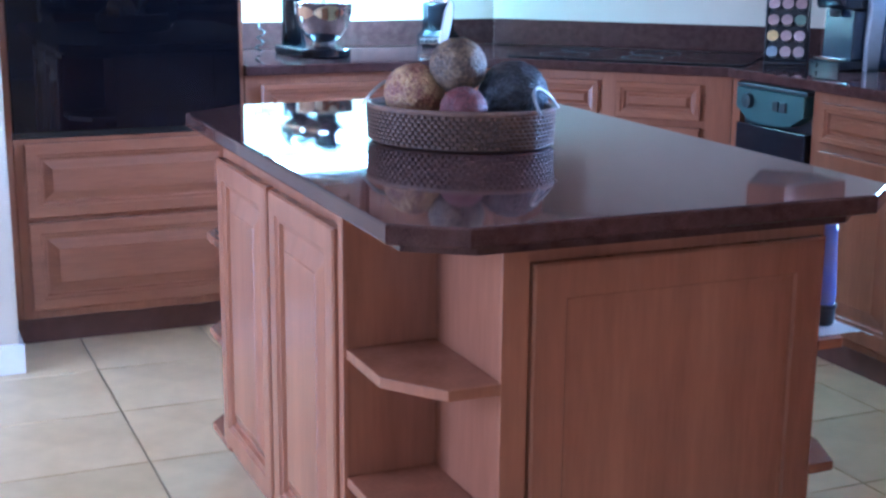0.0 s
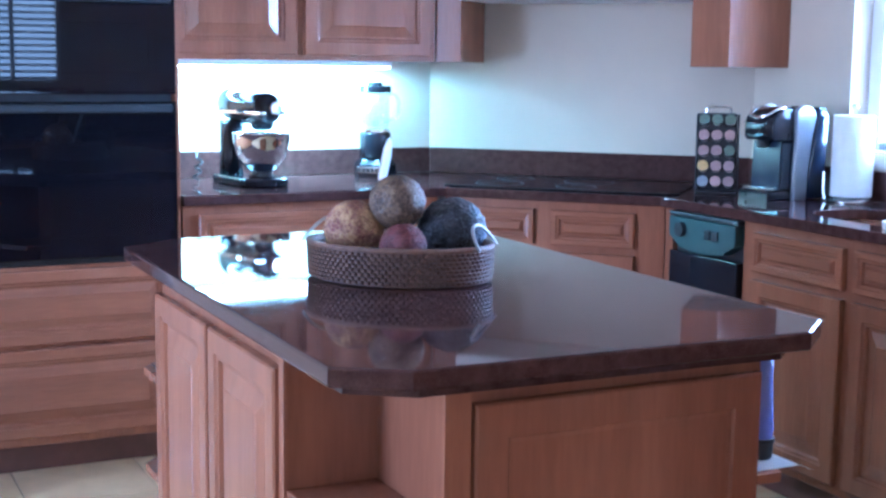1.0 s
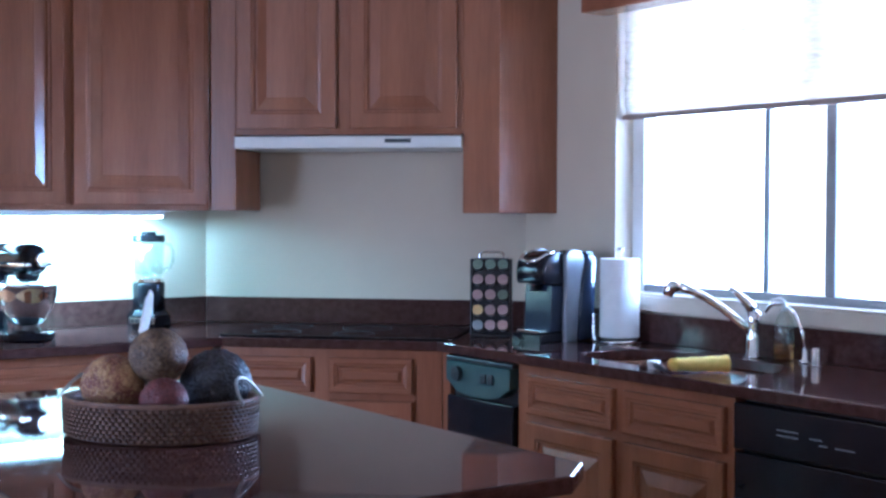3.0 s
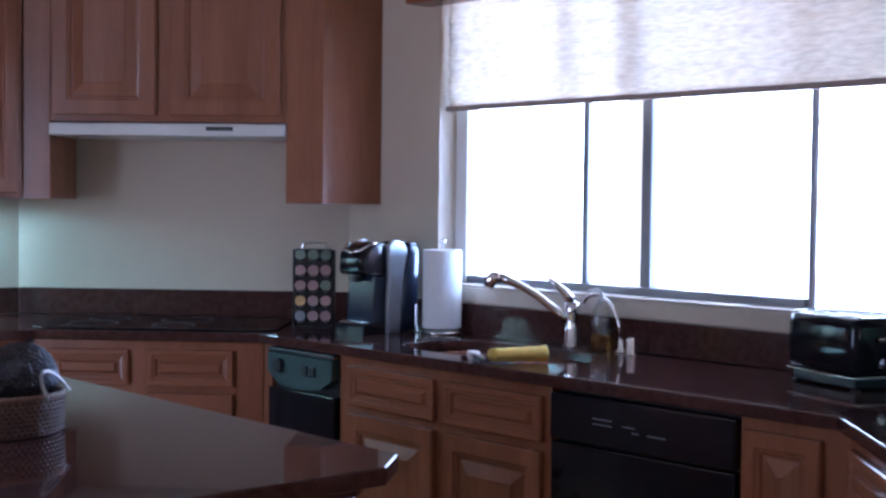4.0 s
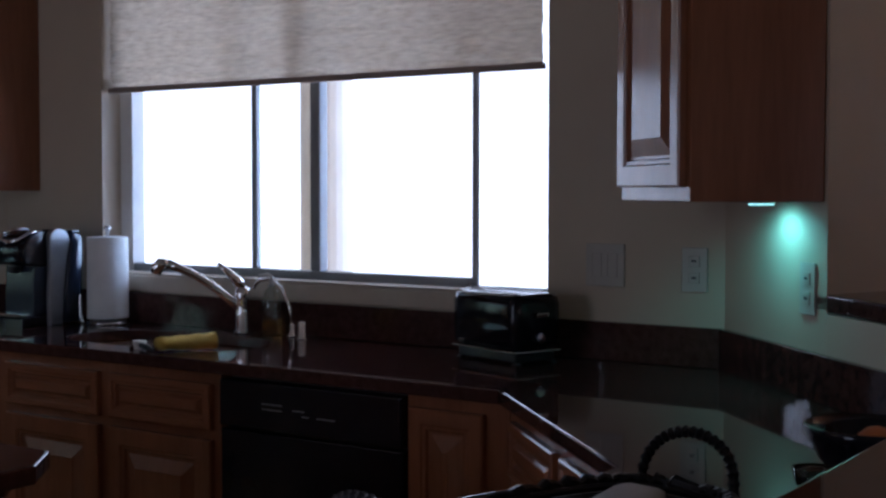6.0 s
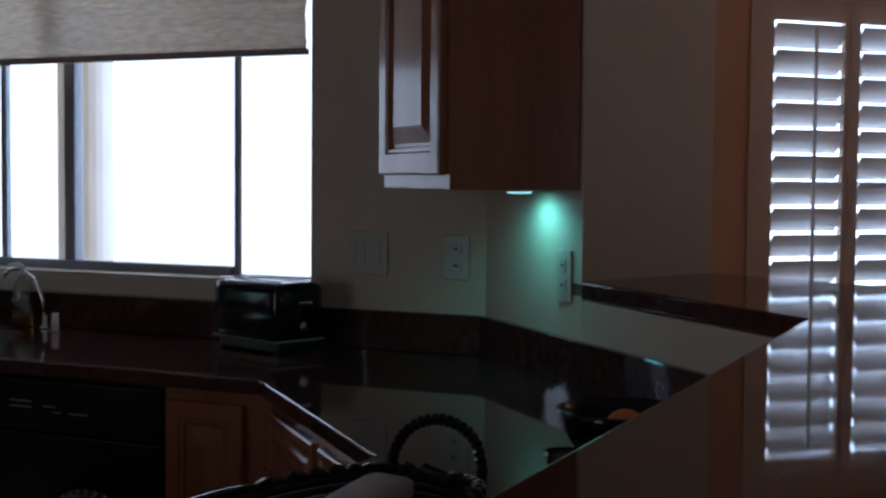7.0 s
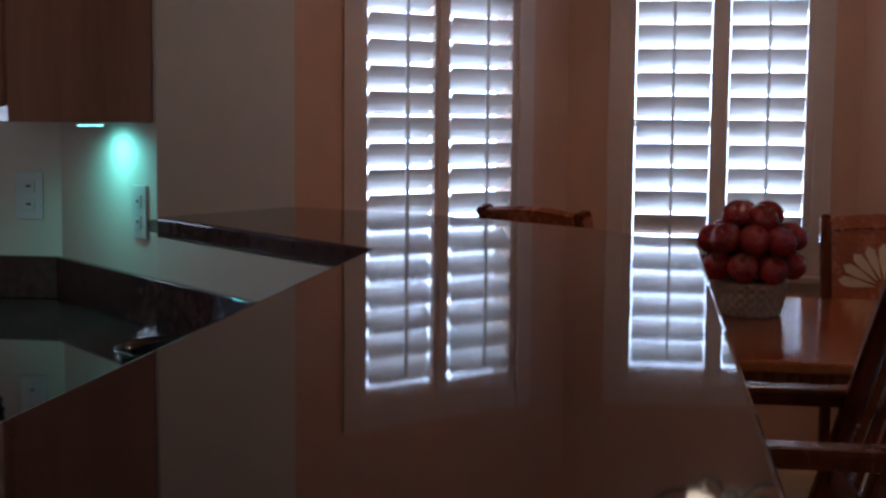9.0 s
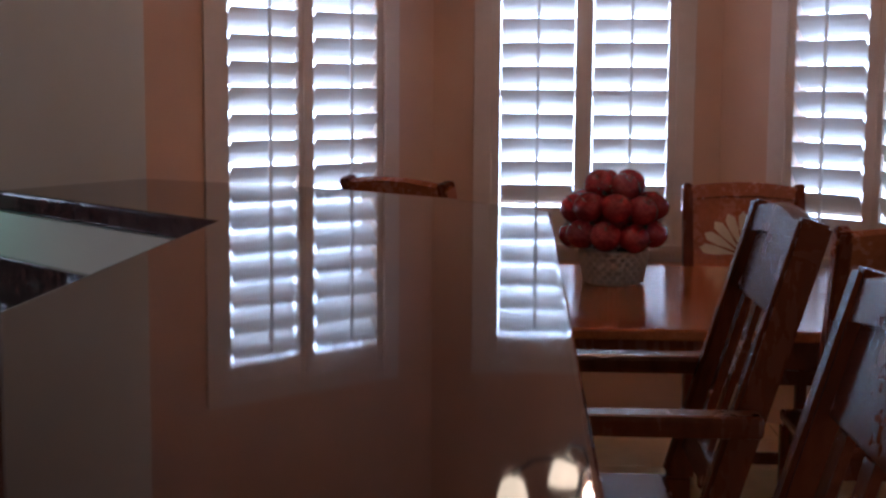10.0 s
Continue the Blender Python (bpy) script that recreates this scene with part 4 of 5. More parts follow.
# ---- things on the mixer counter ----
mx_ = thing("stand_mixer", Matrix.Translation((1.764, 4.379, TOP)) @ pose(0, 0, 0, 0, 0, -72), "black stand mixer with a steel bowl", "stand mixer")
bm = prism(bmesh.new(), [(-0.15 + 0.03 * (1 - math.cos(0)), -0.055)] + [(0.09 + 0.085 * math.cos(a * math.pi / 12 - math.pi / 2), 0.1 * math.sin(a * math.pi / 12 - math.pi / 2)) for a in range(13)] + [(-0.15, 0.055), (-0.165, 0.03), (-0.165, -0.03)], 0.0, 0.032, 0.008)
part("base", bm, BLACK, mx_)
bm = bmesh.new()
for k, (x, z, rx, ry) in enumerate(((-0.105, 0.03, 0.05, 0.045), (-0.11, 0.1, 0.042, 0.04), (-0.108, 0.18, 0.045, 0.042), (-0.1, 0.235, 0.055, 0.046))):
    ring = [bm.verts.new((x + rx * math.cos(i * math.pi / 10), ry * math.sin(i * math.pi / 10), z)) for i in range(20)]
    if k:
        for i in range(20):
            bm.faces.new((last_ring[i], last_ring[(i + 1) % 20], ring[(i + 1) % 20], ring[i]))
    else:
        bm.faces.new(ring[::-1])
    last_ring = ring
bm.faces.new(last_ring)
part("column", bm, BLACK, mx_, smooth=True)
bm = bmesh.new()
prof = [(-0.165, 0.012), (-0.155, 0.038), (-0.11, 0.056), (-0.03, 0.06), (0.05, 0.058), (0.11, 0.057), (0.15, 0.048), (0.165, 0.02)]
rings = []
for x, r in prof:
    rings.append([bm.verts.new((x, r * 0.92 * math.cos(i * math.pi / 12), 0.285 + r * 1.05 * math.sin(i * math.pi / 12) + (0.012 if x < -0.1 else 0))) for i in range(24)])
for a, b in zip(rings, rings[1:]):
    for i in range(24):
        bm.faces.new((a[i], a[(i + 1) % 24], b[(i + 1) % 24], b[i]))
bm.faces.new(rings[0]), bm.faces.new(rings[-1][::-1])
head = part("head", bm, BLACK, mx_, smooth=True)
part("trim_band", box(bmesh.new(), -0.14, 0.155, -0.058, 0.058, 0.262, 0.274, 0.004), CHROME, head, "chrome trim band")
part("hub_cap", lathe(bmesh.new(), [(0.026, 0.0), (0.026, 0.012), (0.02, 0.016)], 24), CHROME, head).matrix_local = pose(0.164, 0, 0.285, 0, 90, 0)
part("planetary", lathe(bmesh.new(), [(0.03, 0.0), (0.042, 0.014), (0.044, 0.035)], 24, 0.09, 0, 0.205), BLACK, head, smooth=True)
part("lever", tube(bmesh.new(), [(0.05, -0.055, 0.27), (0.06, -0.085, 0.272), (0.065, -0.1, 0.275)], 0.005, 8), CHROME, head)
part("shaft", lathe(bmesh.new(), [(0.008, 0.0), (0.008, 0.05)], 12, 0.09, 0, 0.156), CHROME, mx_)
bm = lathe(bmesh.new(), [(0.045, 0.0), (0.05, 0.004), (0.04, 0.02), (0.06, 0.035), (0.09, 0.075), (0.104, 0.13), (0.106, 0.16), (0.11, 0.164), (0.102, 0.16), (0.1, 0.13), (0.06, 0.05), (0.001, 0.045)], 40, 0.085, 0, 0.0325)
part("bowl", bm, CHROME, mx_, "polished steel mixing bowl", smooth=True)
cord = bmesh.new()
tube(cord, [(1.6 + 0.012 * math.cos(i * 0.9) + 0.001 * i, 4.50 + 0.02 * math.sin(i * 0.9), TOP + 0.006 + 0.0052 * i) for i in range(18)] + [(1.63, 4.58, TOP + 0.15), (1.655, 4.66, TOP + 0.24)], 0.0032, 6)
solo("power_cord", cord, BLACK_MATT, "coiled black power cord behind the mixer", "cord")

bl = thing("blender", pose(2.35, 4.55, TOP, 0, 0, -40), "countertop blender with a clear glass jar and black base", "blender")
part("base", lathe(bmesh.new(), [(0.085, 0.0), (0.088, 0.01), (0.086, 0.05), (0.072, 0.065), (0.066, 0.07)], 6), BLACK, bl)
part("button_panel", one_box(-0.05, 0.05, -0.092, -0.078, 0.018, 0.044, bevel=0.003), STEEL, bl)
for i in range(5):
    part("button", one_box(-0.043 + i * 0.018, -0.031 + i * 0.018, -0.096, -0.0925, 0.024, 0.038, bevel=0.001), BLACK_MATT, bl)
part("motor_housing", lathe(bmesh.new(), [(0.064, 0.0705), (0.061, 0.12), (0.063, 0.17), (0.06, 0.176)], 28), BLACK, bl, smooth=True)
part("collar", lathe(bmesh.new(), [(0.058, 0.1765), (0.06, 0.18), (0.058, 0.19)], 28), CHROME, bl)
part("jar", lathe(bmesh.new(), [(0.048, 0.1905), (0.056, 0.21), (0.062, 0.335), (0.059, 0.335), (0.053, 0.212), (0.001, 0.197)], 28), THIN_GLASS, bl, smooth=True)
part("lid", lathe(bmesh.new(), [(0.064, 0.3355), (0.066, 0.34), (0.063, 0.362), (0.03, 0.366), (0.03, 0.376), (0.001, 0.377)], 28), BLACK, bl)
part("jar_handle", tube(bmesh.new(), [(0.058, 0, 0.33), (0.085, 0, 0.325), (0.098, 0, 0.3), (0.097, 0, 0.26), (0.085, 0, 0.235), (0.056, 0, 0.225)], 0.007, 10), THIN_GLASS, bl, smooth=True)


# ---- wall plates ----
def plate(name, m, w, h, kind_, label):
    o = thing(name, m, label, "wall plate")
    part("cover", one_box(-w / 2, w / 2, -0.006, -0.0005, -h / 2, h / 2, bevel=0.002), IVORY, o)
    if kind_ == "switch":
        for i in (-1, 1):
            part("rocker", one_box(i * 0.023 - 0.014, i * 0.023 + 0.014, -0.0078, -0.0062, -0.032, 0.032, bevel=0.002), IVORY, o)
    else:
        for z in (-0.022, 0.022):
            part("socket", one_box(-0.016, 0.016, -0.009, -0.0062, z - 0.014, z + 0.014, bevel=0.002), IVORY, o)
            part("slot", one_box(-0.007, 0.007, -0.0096, -0.0092, z - 0.002, z + 0.004), BLACK_MATT, o)
    return o


plate("outlet_plate", pose(1.69, YM, 1.19), 0.115, 0.07, "outlet", "white outlet plate on the lit wall")
plate("switch_plate", Matrix.Translation((XW, 1.25, 1.17)) @ R90, 0.115, 0.115, "switch", "white double rocker switch plate beside the window")
plate("outlet_plate", Matrix.Translation((XW, 0.992, 1.166)) @ R90, 0.072, 0.115, "outlet", "white outlet plate near the corner")
plate("outlet_plate", Matrix.Translation((3.268, 3.268 - AWALL, 1.155)) @ pose(0, 0, 0, 0, 0, -135), 0.072, 0.115, "outlet", "white outlet plate beside the bar end")

# ---- things by the sink ----
pr = thing("coffee_pod_rack", Matrix.Translation((3.247, 3.51, TOP)) @ pose(0, 0, 0, 0, 0, -40) @ Matrix.Diagonal((1.06, 1.06, 1.06, 1)), "black wire pod rack filled with coffee capsules", "pod rack")
part("tower", box(bmesh.new(), -0.062, 0.062, -0.03, 0.05, 0.012, 0.272, 0.006), BLACK_MATT, pr)
part("base", box(bmesh.new(), -0.07, 0.07, -0.045, 0.065, 0.0, 0.0115, 0.004), BLACK_MATT, pr)
part("carry_handle", tube(bmesh.new(), [(-0.042, 0.01, 0.27), (-0.04, 0.01, 0.288), (-0.03, 0.01, 0.294), (0.03, 0.01, 0.294), (0.04, 0.01, 0.288), (0.042, 0.01, 0.27)], 0.004, 8), STEEL, pr)
for sgn in (-1, 1):
    part("side_rail", one_box(sgn * 0.068 - 0.003, sgn * 0.068 + 0.003, -0.04, 0.05, 0.012, 0.27, bevel=0.002), BLACK_MATT, pr)
POD_SIDE = mat("pod_cup", (0.5, 0.48, 0.45), 0.4)
lid_colors = {"g": (0.17, 0.22, 0.17), "p": (0.38, 0.27, 0.27), "y": (0.62, 0.45, 0.2), "b": (0.3, 0.34, 0.38)}
lids = {k: vary(mat("pod_lid_" + k, v, 0.35, 0.3), tuple(c * 0.85 for c in v), tuple(min(1, c * 1.2) for c in v), (60, 60, 60), 3) for k, v in lid_colors.items()}
cup_me = mesh("pod", lathe(bmesh.new(), [(0.015, 0.0), (0.017, 0.028), (0.0185, 0.029)], 18), POD_SIDE, True)
lid_me = {k: mesh("pod_lid", lathe(bmesh.new(), [(0.0185, 0.0), (0.0185, 0.0015), (0.017, 0.002)], 18), lids[k]) for k in lids}
for r, row in enumerate(("ggg", "ppp", "ppg", "ypp", "bpp")):
    for c, k in enumerate(row):
        po = new("pod", cup_me)
        po.parent = pr
        po.matrix_local = pose(-0.044 + 0.043 * c, -0.031, 0.243 - 0.052 * r, 70, 0, 0)
        lo_ = new("pod_lid", lid_me[k])
        lo_.parent = po
        lo_.location = (0, 0, 0.0292)

cm = thing("coffee_maker", Matrix.Translation((3.345, 3.285, TOP)) @ pose(0, 0, 0, 0, 0, -86), "black single-cup coffee maker with a curved silver side", "coffee maker")


def side_cut(pts, x0, x1, bevel):
    """An outline in the y-z plane, carried across from x0 to x1."""
    bm = prism(bmesh.new(), pts, x0, x1, bevel)
    bm.transform(Matrix(((0, 0, 1, 0), (1, 0, 0, 0), (0, 1, 0, 0), (0, 0, 0, 1))))
    return bm


def arc(y, z, ry, rz, a0, a1, n=8):
    return [(y + ry * math.cos(radians(a0 + (a1 - a0) * i / n)), z + rz * math.sin(radians(a0 + (a1 - a0) * i / n))) for i in range(n + 1)]


part("base", side_cut([(-0.115, 0.0), (0.06, 0.0), (0.06, 0.034), (-0.105, 0.034), (-0.115, 0.028)], -0.08, 0.066, 0.004), BLACK, cm)
part("drip_tray", side_cut([(-0.112, 0.0345), (-0.065, 0.0345), (-0.065, 0.041), (-0.108, 0.041)], -0.06, 0.05, 0.002), STEEL, cm)
part("body", side_cut([(-0.062, 0.0345), (0.06, 0.0345), (0.06, 0.2), (-0.055, 0.2)], -0.078, 0.064, 0.006), NAVY, cm, "dark blue-black body")
part("brew_head", side_cut([(-0.03, 0.2005), (0.06, 0.2005)] + arc(-0.02, 0.255, 0.08, 0.066, 0, 180, 14) + [(-0.1, 0.218), (-0.092, 0.205)], -0.08, 0.066, 0.008), BLACK, cm, "domed glossy brew head", smooth=True)
part("nozzle", lathe(bmesh.new(), [(0.012, 0.178), (0.02, 0.184), (0.022, 0.2)], 18, -0.006, -0.08), BLACK_MATT, cm)
part("lift_handle", tube(bmesh.new(), [(-0.07, -0.02, 0.32), (-0.066, -0.07, 0.312), (-0.05, -0.1, 0.29), (-0.007, -0.108, 0.282), (0.036, -0.1, 0.29), (0.052, -0.07, 0.312), (0.056, -0.02, 0.32)], 0.006, 10), CHROME, cm, smooth=True)
part("side_strip", side_cut([(-0.012, 0.0), (0.046, 0.0), (0.052, 0.1), (0.066, 0.22), (0.078, 0.285)] + arc(0.03, 0.285, 0.048, 0.042, 0, 150, 9) + [(-0.008, 0.2), (-0.014, 0.1)], 0.0665, 0.088, 0.006), PEWTER, cm, "curved brushed silver side strip")
part("side_strip", side_cut([(-0.012, 0.0), (0.046, 0.0), (0.052, 0.1), (0.066, 0.22), (0.078, 0.285)] + arc(0.03, 0.285, 0.048, 0.042, 0, 150, 9) + [(-0.008, 0.2), (-0.014, 0.1)], -0.102, -0.0805, 0.006), PEWTER, cm, "curved brushed silver side strip")
part("water_tank", side_cut([(0.0475, 0.004), (0.125, 0.004), (0.136, 0.28), (0.128, 0.304), (0.1, 0.312), (0.082, 0.31), (0.079, 0.27), (0.067, 0.2), (0.0535, 0.1)], -0.07, 0.094, 0.008), NAVY, cm, "dark translucent water tank", smooth=True)
part("tank_lid", side_cut([(0.082, 0.3125), (0.126, 0.3085), (0.12, 0.318), (0.088, 0.32)], -0.064, 0.088, 0.002), BLACK, cm)

ph = thing("paper_towel_holder", pose(3.495, 3.09, TOP), "white paper towel roll on a steel stand", "paper towel holder")
part("base", lathe(bmesh.new(), [(0.075, 0.0), (0.076, 0.006), (0.072, 0.011), (0.01, 0.013)], 36), STEEL, ph, smooth=True)
part("rod", lathe(bmesh.new(), [(0.006, 0.0135), (0.006, 0.315), (0.011, 0.318), (0.012, 0.33), (0.006, 0.335)], 16), STEEL, ph, smooth=True)
bm = bmesh.new()
prof = [(0.02, 0.02), (0.068, 0.02), (0.0695, 0.024), (0.0695, 0.292), (0.068, 0.296), (0.02, 0.296)]
lathe(bm, prof, 48)
part("paper_roll", bm, PAPER, ph, "white embossed paper roll")
part("side_arm", tube(bmesh.new(), [(-0.055, 0.065, 0.006), (-0.058, 0.072, 0.03), (-0.058, 0.072, 0.1)], 0.0035, 8), STEEL, ph)

fc = thing("kitchen_faucet", pose(3.53, 2.503, TOP), "chrome single-lever pull-out kitchen faucet", "faucet")
part("body", lathe(bmesh.new(), [(0.03, 0.0), (0.031, 0.006), (0.024, 0.012), (0.023, 0.1), (0.026, 0.125), (0.022, 0.145), (0.008, 0.152)], 24), CHROME, fc, smooth=True)
part("spout", tube(bmesh.new(), [(0.0, 0.0, 0.07), (-0.03, 0.04, 0.115), (-0.06, 0.082, 0.155), (-0.09, 0.125, 0.187), (-0.12, 0.165, 0.21), (-0.14, 0.192, 0.222)], [0.015, 0.0145, 0.0135, 0.013, 0.014, 0.017], 14), CHROME, fc, smooth=True)
part("spray_head", tube(bmesh.new(), [(-0.139, 0.19, 0.222), (-0.153, 0.207, 0.222), (-0.16, 0.218, 0.208), (-0.163, 0.222, 0.19)], [0.018, 0.021, 0.021, 0.017], 14), CHROME, fc, smooth=True)
part("lever", tube(bmesh.new(), [(0.0, 0.0, 0.145), (-0.012, 0.018, 0.172), (-0.035, 0.045, 0.205), (-0.05, 0.06, 0.222)], [0.02, 0.016, 0.011, 0.006], 12), CHROME, fc, smooth=True)

sb = thing("soap_bottle", pose(3.535, 2.385, TOP), "clear pump bottle part filled with amber soap", "soap bottle")
part("bottle", lathe(bmesh.new(), [(0.03, 0.0), (0.033, 0.004), (0.033, 0.11), (0.024, 0.14), (0.013, 0.15), (0.013, 0.16), (0.011, 0.16), (0.011, 0.15), (0.022, 0.138), (0.031, 0.108), (0.031, 0.006), (0.001, 0.005)], 28), THIN_GLASS, sb, smooth=True)
part("soap", lathe(bmesh.new(), [(0.03, 0.0062), (0.0305, 0.05), (0.001, 0.0505)], 28), SOAP, sb, "amber liquid soap", smooth=True)
part("pump", tube(bmesh.new(), [(0, 0, 0.155), (0, 0, 0.185), (-0.008, 0.008, 0.192), (-0.03, 0.03, 0.187)], [0.009, 0.006, 0.007, 0.005], 10), WHITE_PLASTIC, sb, smooth=True)
ft = thing("filter_tap", pose(3.545, 2.31, TOP), "slim curved filtered-water tap behind the sink", "tap")
part("base", lathe(bmesh.new(), [(0.02, 0.0), (0.02, 0.006), (0.011, 0.012), (0.01, 0.04)], 20), CHROME, ft, smooth=True)
part("spout", tube(bmesh.new(), [(0, 0, 0.03), (0.0, 0.01, 0.09), (0.0, 0.04, 0.145), (-0.005, 0.085, 0.178), (-0.012, 0.125, 0.172), (-0.017, 0.145, 0.148)], 0.0055, 10), CHROME, ft, smooth=True)
ag = solo("air_gap", lathe(bmesh.new(), [(0.02, 0.0), (0.02, 0.004), (0.015, 0.006), (0.015, 0.045), (0.012, 0.052), (0.002, 0.054)], 20), CHROME, "small chrome air gap cap on the worktop", "air gap", m=pose(3.515, 2.245, TOP), smooth=True)

bm = bmesh.new()
for k in range(13):
    x = -0.085 + 0.17 * k / 12
    w = 0.028 + 0.0015 * math.sin(k * 1.7)
    ring = [bm.verts.new((x, w * math.cos(i * math.pi / 9) * (1.15 - 0.02 * k), 0.024 + (w - 0.004) * math.sin(i * math.pi / 9) * (0.75 + 0.02 * k))) for i in range(18)]
    if k:
        for i in range(18):
            bm.faces.new((last_ring[i], last_ring[(i + 1) % 18], ring[(i + 1) % 18], ring[i]))
    else:
        bm.faces.new(ring[::-1])
    last_ring = ring
bm.faces.new(last_ring)
solo("dish_cloth", bm, SPONGE, "rolled yellow dish cloth on the sink edge", "dish cloth", m=Matrix.Translation((3.098, 2.32, TOP + 0.0005)) @ pose(0, 0, 0, 0, 0, -22), smooth=True)
br = thing("dish_brush", Matrix.Translation((3.03, 2.42, TOP)) @ pose(0, 0, 0, 0, 0, 62), "black-handled dish brush beside the cloth", "brush")
part("handle", tube(bmesh.new(), [(-0.09, 0, 0.01), (-0.02, 0, 0.013), (0.03, 0, 0.012)], [0.006, 0.009, 0.008], 10), BLACK_MATT, br, smooth=True)
part("bristles", lathe(bmesh.new(), [(0.016, 0.0005), (0.02, 0.02), (0.018, 0.024)], 18, 0.045, 0, 0), WHITE_PLASTIC, br)

to = thing("toaster", Matrix.Translation((3.452, 1.475, TOP)) @ pose(0, 0, 0, 0, 0, 70), "black two-slot toaster with a chrome base band", "toaster")
part("body", box(bmesh.new(), -0.14, 0.14, -0.08, 0.08, 0.035, 0.185, 0.028), BLACK, to, smooth=True)
part("base", box(bmesh.new(), -0.125, 0.125, -0.066, 0.066, 0.004, 0.0315, 0.006), BLACK_MATT, to)
part("base_band", box(bmesh.new(), -0.138, 0.138, -0.079, 0.079, 0.032, 0.0365, 0.0015), CHROME, to, "chrome band")
for y in (-0.032, 0.032):
    part("slot", one_box(-0.115, 0.115, y - 0.014, y + 0.014, 0.1835, 0.1862), BLACK_MATT, to)
for x in (-0.135, 0.125):
    part("top_trim", one_box(x, x + 0.01, -0.06, 0.06, 0.184, 0.187, bevel=0.001), CHROME, to)
part("lever", one_box(-0.158, -0.141, -0.02, 0.02, 0.125, 0.137, bevel=0.003), CHROME, to)
part("dial", lathe(bmesh.new(), [(0.015, 0.0), (0.014, 0.01), (0.002, 0.011)], 20), CHROME, to).matrix_local = pose(-0.1405, 0.0, 0.07, 0, -90, 0)
for x in (-0.12, 0.12):
    for y in (-0.06, 0.06):
        part("foot", one_box(x - 0.01, x + 0.01, y - 0.01, y + 0.01, 0.0, 0.0039), BLACK_MATT, to)

# ---- things behind the bar ----
BASKET = Matrix.Translation((1.56, 0.267, TOP)) @ pose(0, 0, 0, 0, 0, -13)
wb = thing("black_basket", BASKET, "deep black wrought basket with twisted arched handles", "basket")
part("tray", box(bmesh.new(), -0.2, 0.2, -0.085, 0.085, 0.0, 0.008, 0.003), WROUGHT, wb)
RIM = 0.12
def oval(a, b, z, n=48, p=3.2):
    return [(x, y, z) for x, y in rounded(0, 0, a, b, p, n)]
for k in range(12):
    part("side_rod", tube(bmesh.new(), oval(0.203 + 0.0022 * k, 0.088 + 0.0014 * k, 0.01 + 0.0095 * k), 0.0052, 6, True), WROUGHT, wb)
bm = bmesh.new()
pts = oval(0.236, 0.11, RIM, 120)
tube(bm, [(x, y, z + 0.0025 * math.sin(i * 2.2)) for i, (x, y, z) in enumerate(pts)], [0.0078 + 0.002 * math.sin(i * 1.9) for i in range(120)], 8, True)
part("rim", bm, WROUGHT, wb)
for sgn in (-1, 1):
    bm = bmesh.new()
    pts = [(sgn * (0.232 + 0.012 * math.sin(math.pi * i / 60)), -0.064 * math.cos(math.pi * i / 60), RIM + 0.062 * math.sin(math.pi * i / 60) ** 0.8) for i in range(61)]
    tube(bm, pts, [0.0058 + 0.002 * (i % 3 == 0) for i in range(61)], 8)
    part("handle", bm, WROUGHT, wb, "twisted arched handle")
# folded cloth: one thick soft fold standing along the basket
bm = bmesh.new()
box(bm, -0.17, 0.14, -0.036, 0.03, 0.0, 0.132, 0.014)
bmesh.ops.subdivide_edges(bm, edges=[e for e in bm.edges if e.calc_length() > 0.04], cuts=6, use_grid_fill=True)
for v in bm.verts:
    v.co.z *= 0.42 + 0.58 * (v.co.x + 0.17) / 0.32
    v.co.y += 0.008 * noise.noise(v.co * 11)
    v.co.x += 0.22 * max(0.0, v.co.z - 0.06) * (v.co.x > 0)
    v.co.z += 0.006 * noise.noise(v.co * 9 + Vector((3, 1, 0))) if v.co.z > 0.02 else 0.0
solo("kitchen_towel", bm, vary(mat("grey_white_cotton", (0.5, 0.48, 0.47)), (0.42, 0.4, 0.4), (0.56, 0.54, 0.53), (40, 40, 40), 4, 0.5, 400, 0.5, (0.8, 0.9)), "pale folded cotton towel standing in the black basket", "towel", m=BASKET @ Matrix.Translation((0, 0, 0.0085)), smooth=True)

bw = thing("black_bowl", pose(2.49, 0.207, TOP), "glossy black bowl holding an orange", "bowl")
part("bowl", lathe(bmesh.new(), [(0.05, 0.0), (0.055, 0.004), (0.085, 0.035), (0.105, 0.075), (0.11, 0.088), (0.106, 0.09), (0.1, 0.075), (0.08, 0.038), (0.001, 0.012)], 40), BLACK, bw, smooth=True)
solo("orange", blob(bmesh.new(), (0, 0, 0), (0.034, 0.034, 0.032), 4, 0.01, 4), vary(mat("orange_peel", (0.7, 0.2, 0.05)), (0.6, 0.16, 0.04), (0.78, 0.27, 0.08), (30, 30, 30), 3, 0.4, 400), "ripe orange lying in the black bowl", "fruit", m=pose(2.505, 0.207, TOP + 0.053), smooth=True)
solo("glass_dish", lathe(bmesh.new(), [(0.022, 0.0), (0.03, 0.004), (0.036, 0.03), (0.033, 0.03), (0.027, 0.007), (0.001, 0.005)], 20), GLASS, "small cut glass dish on the counter", "dish", m=pose(2.40, 0.27, TOP), smooth=True)

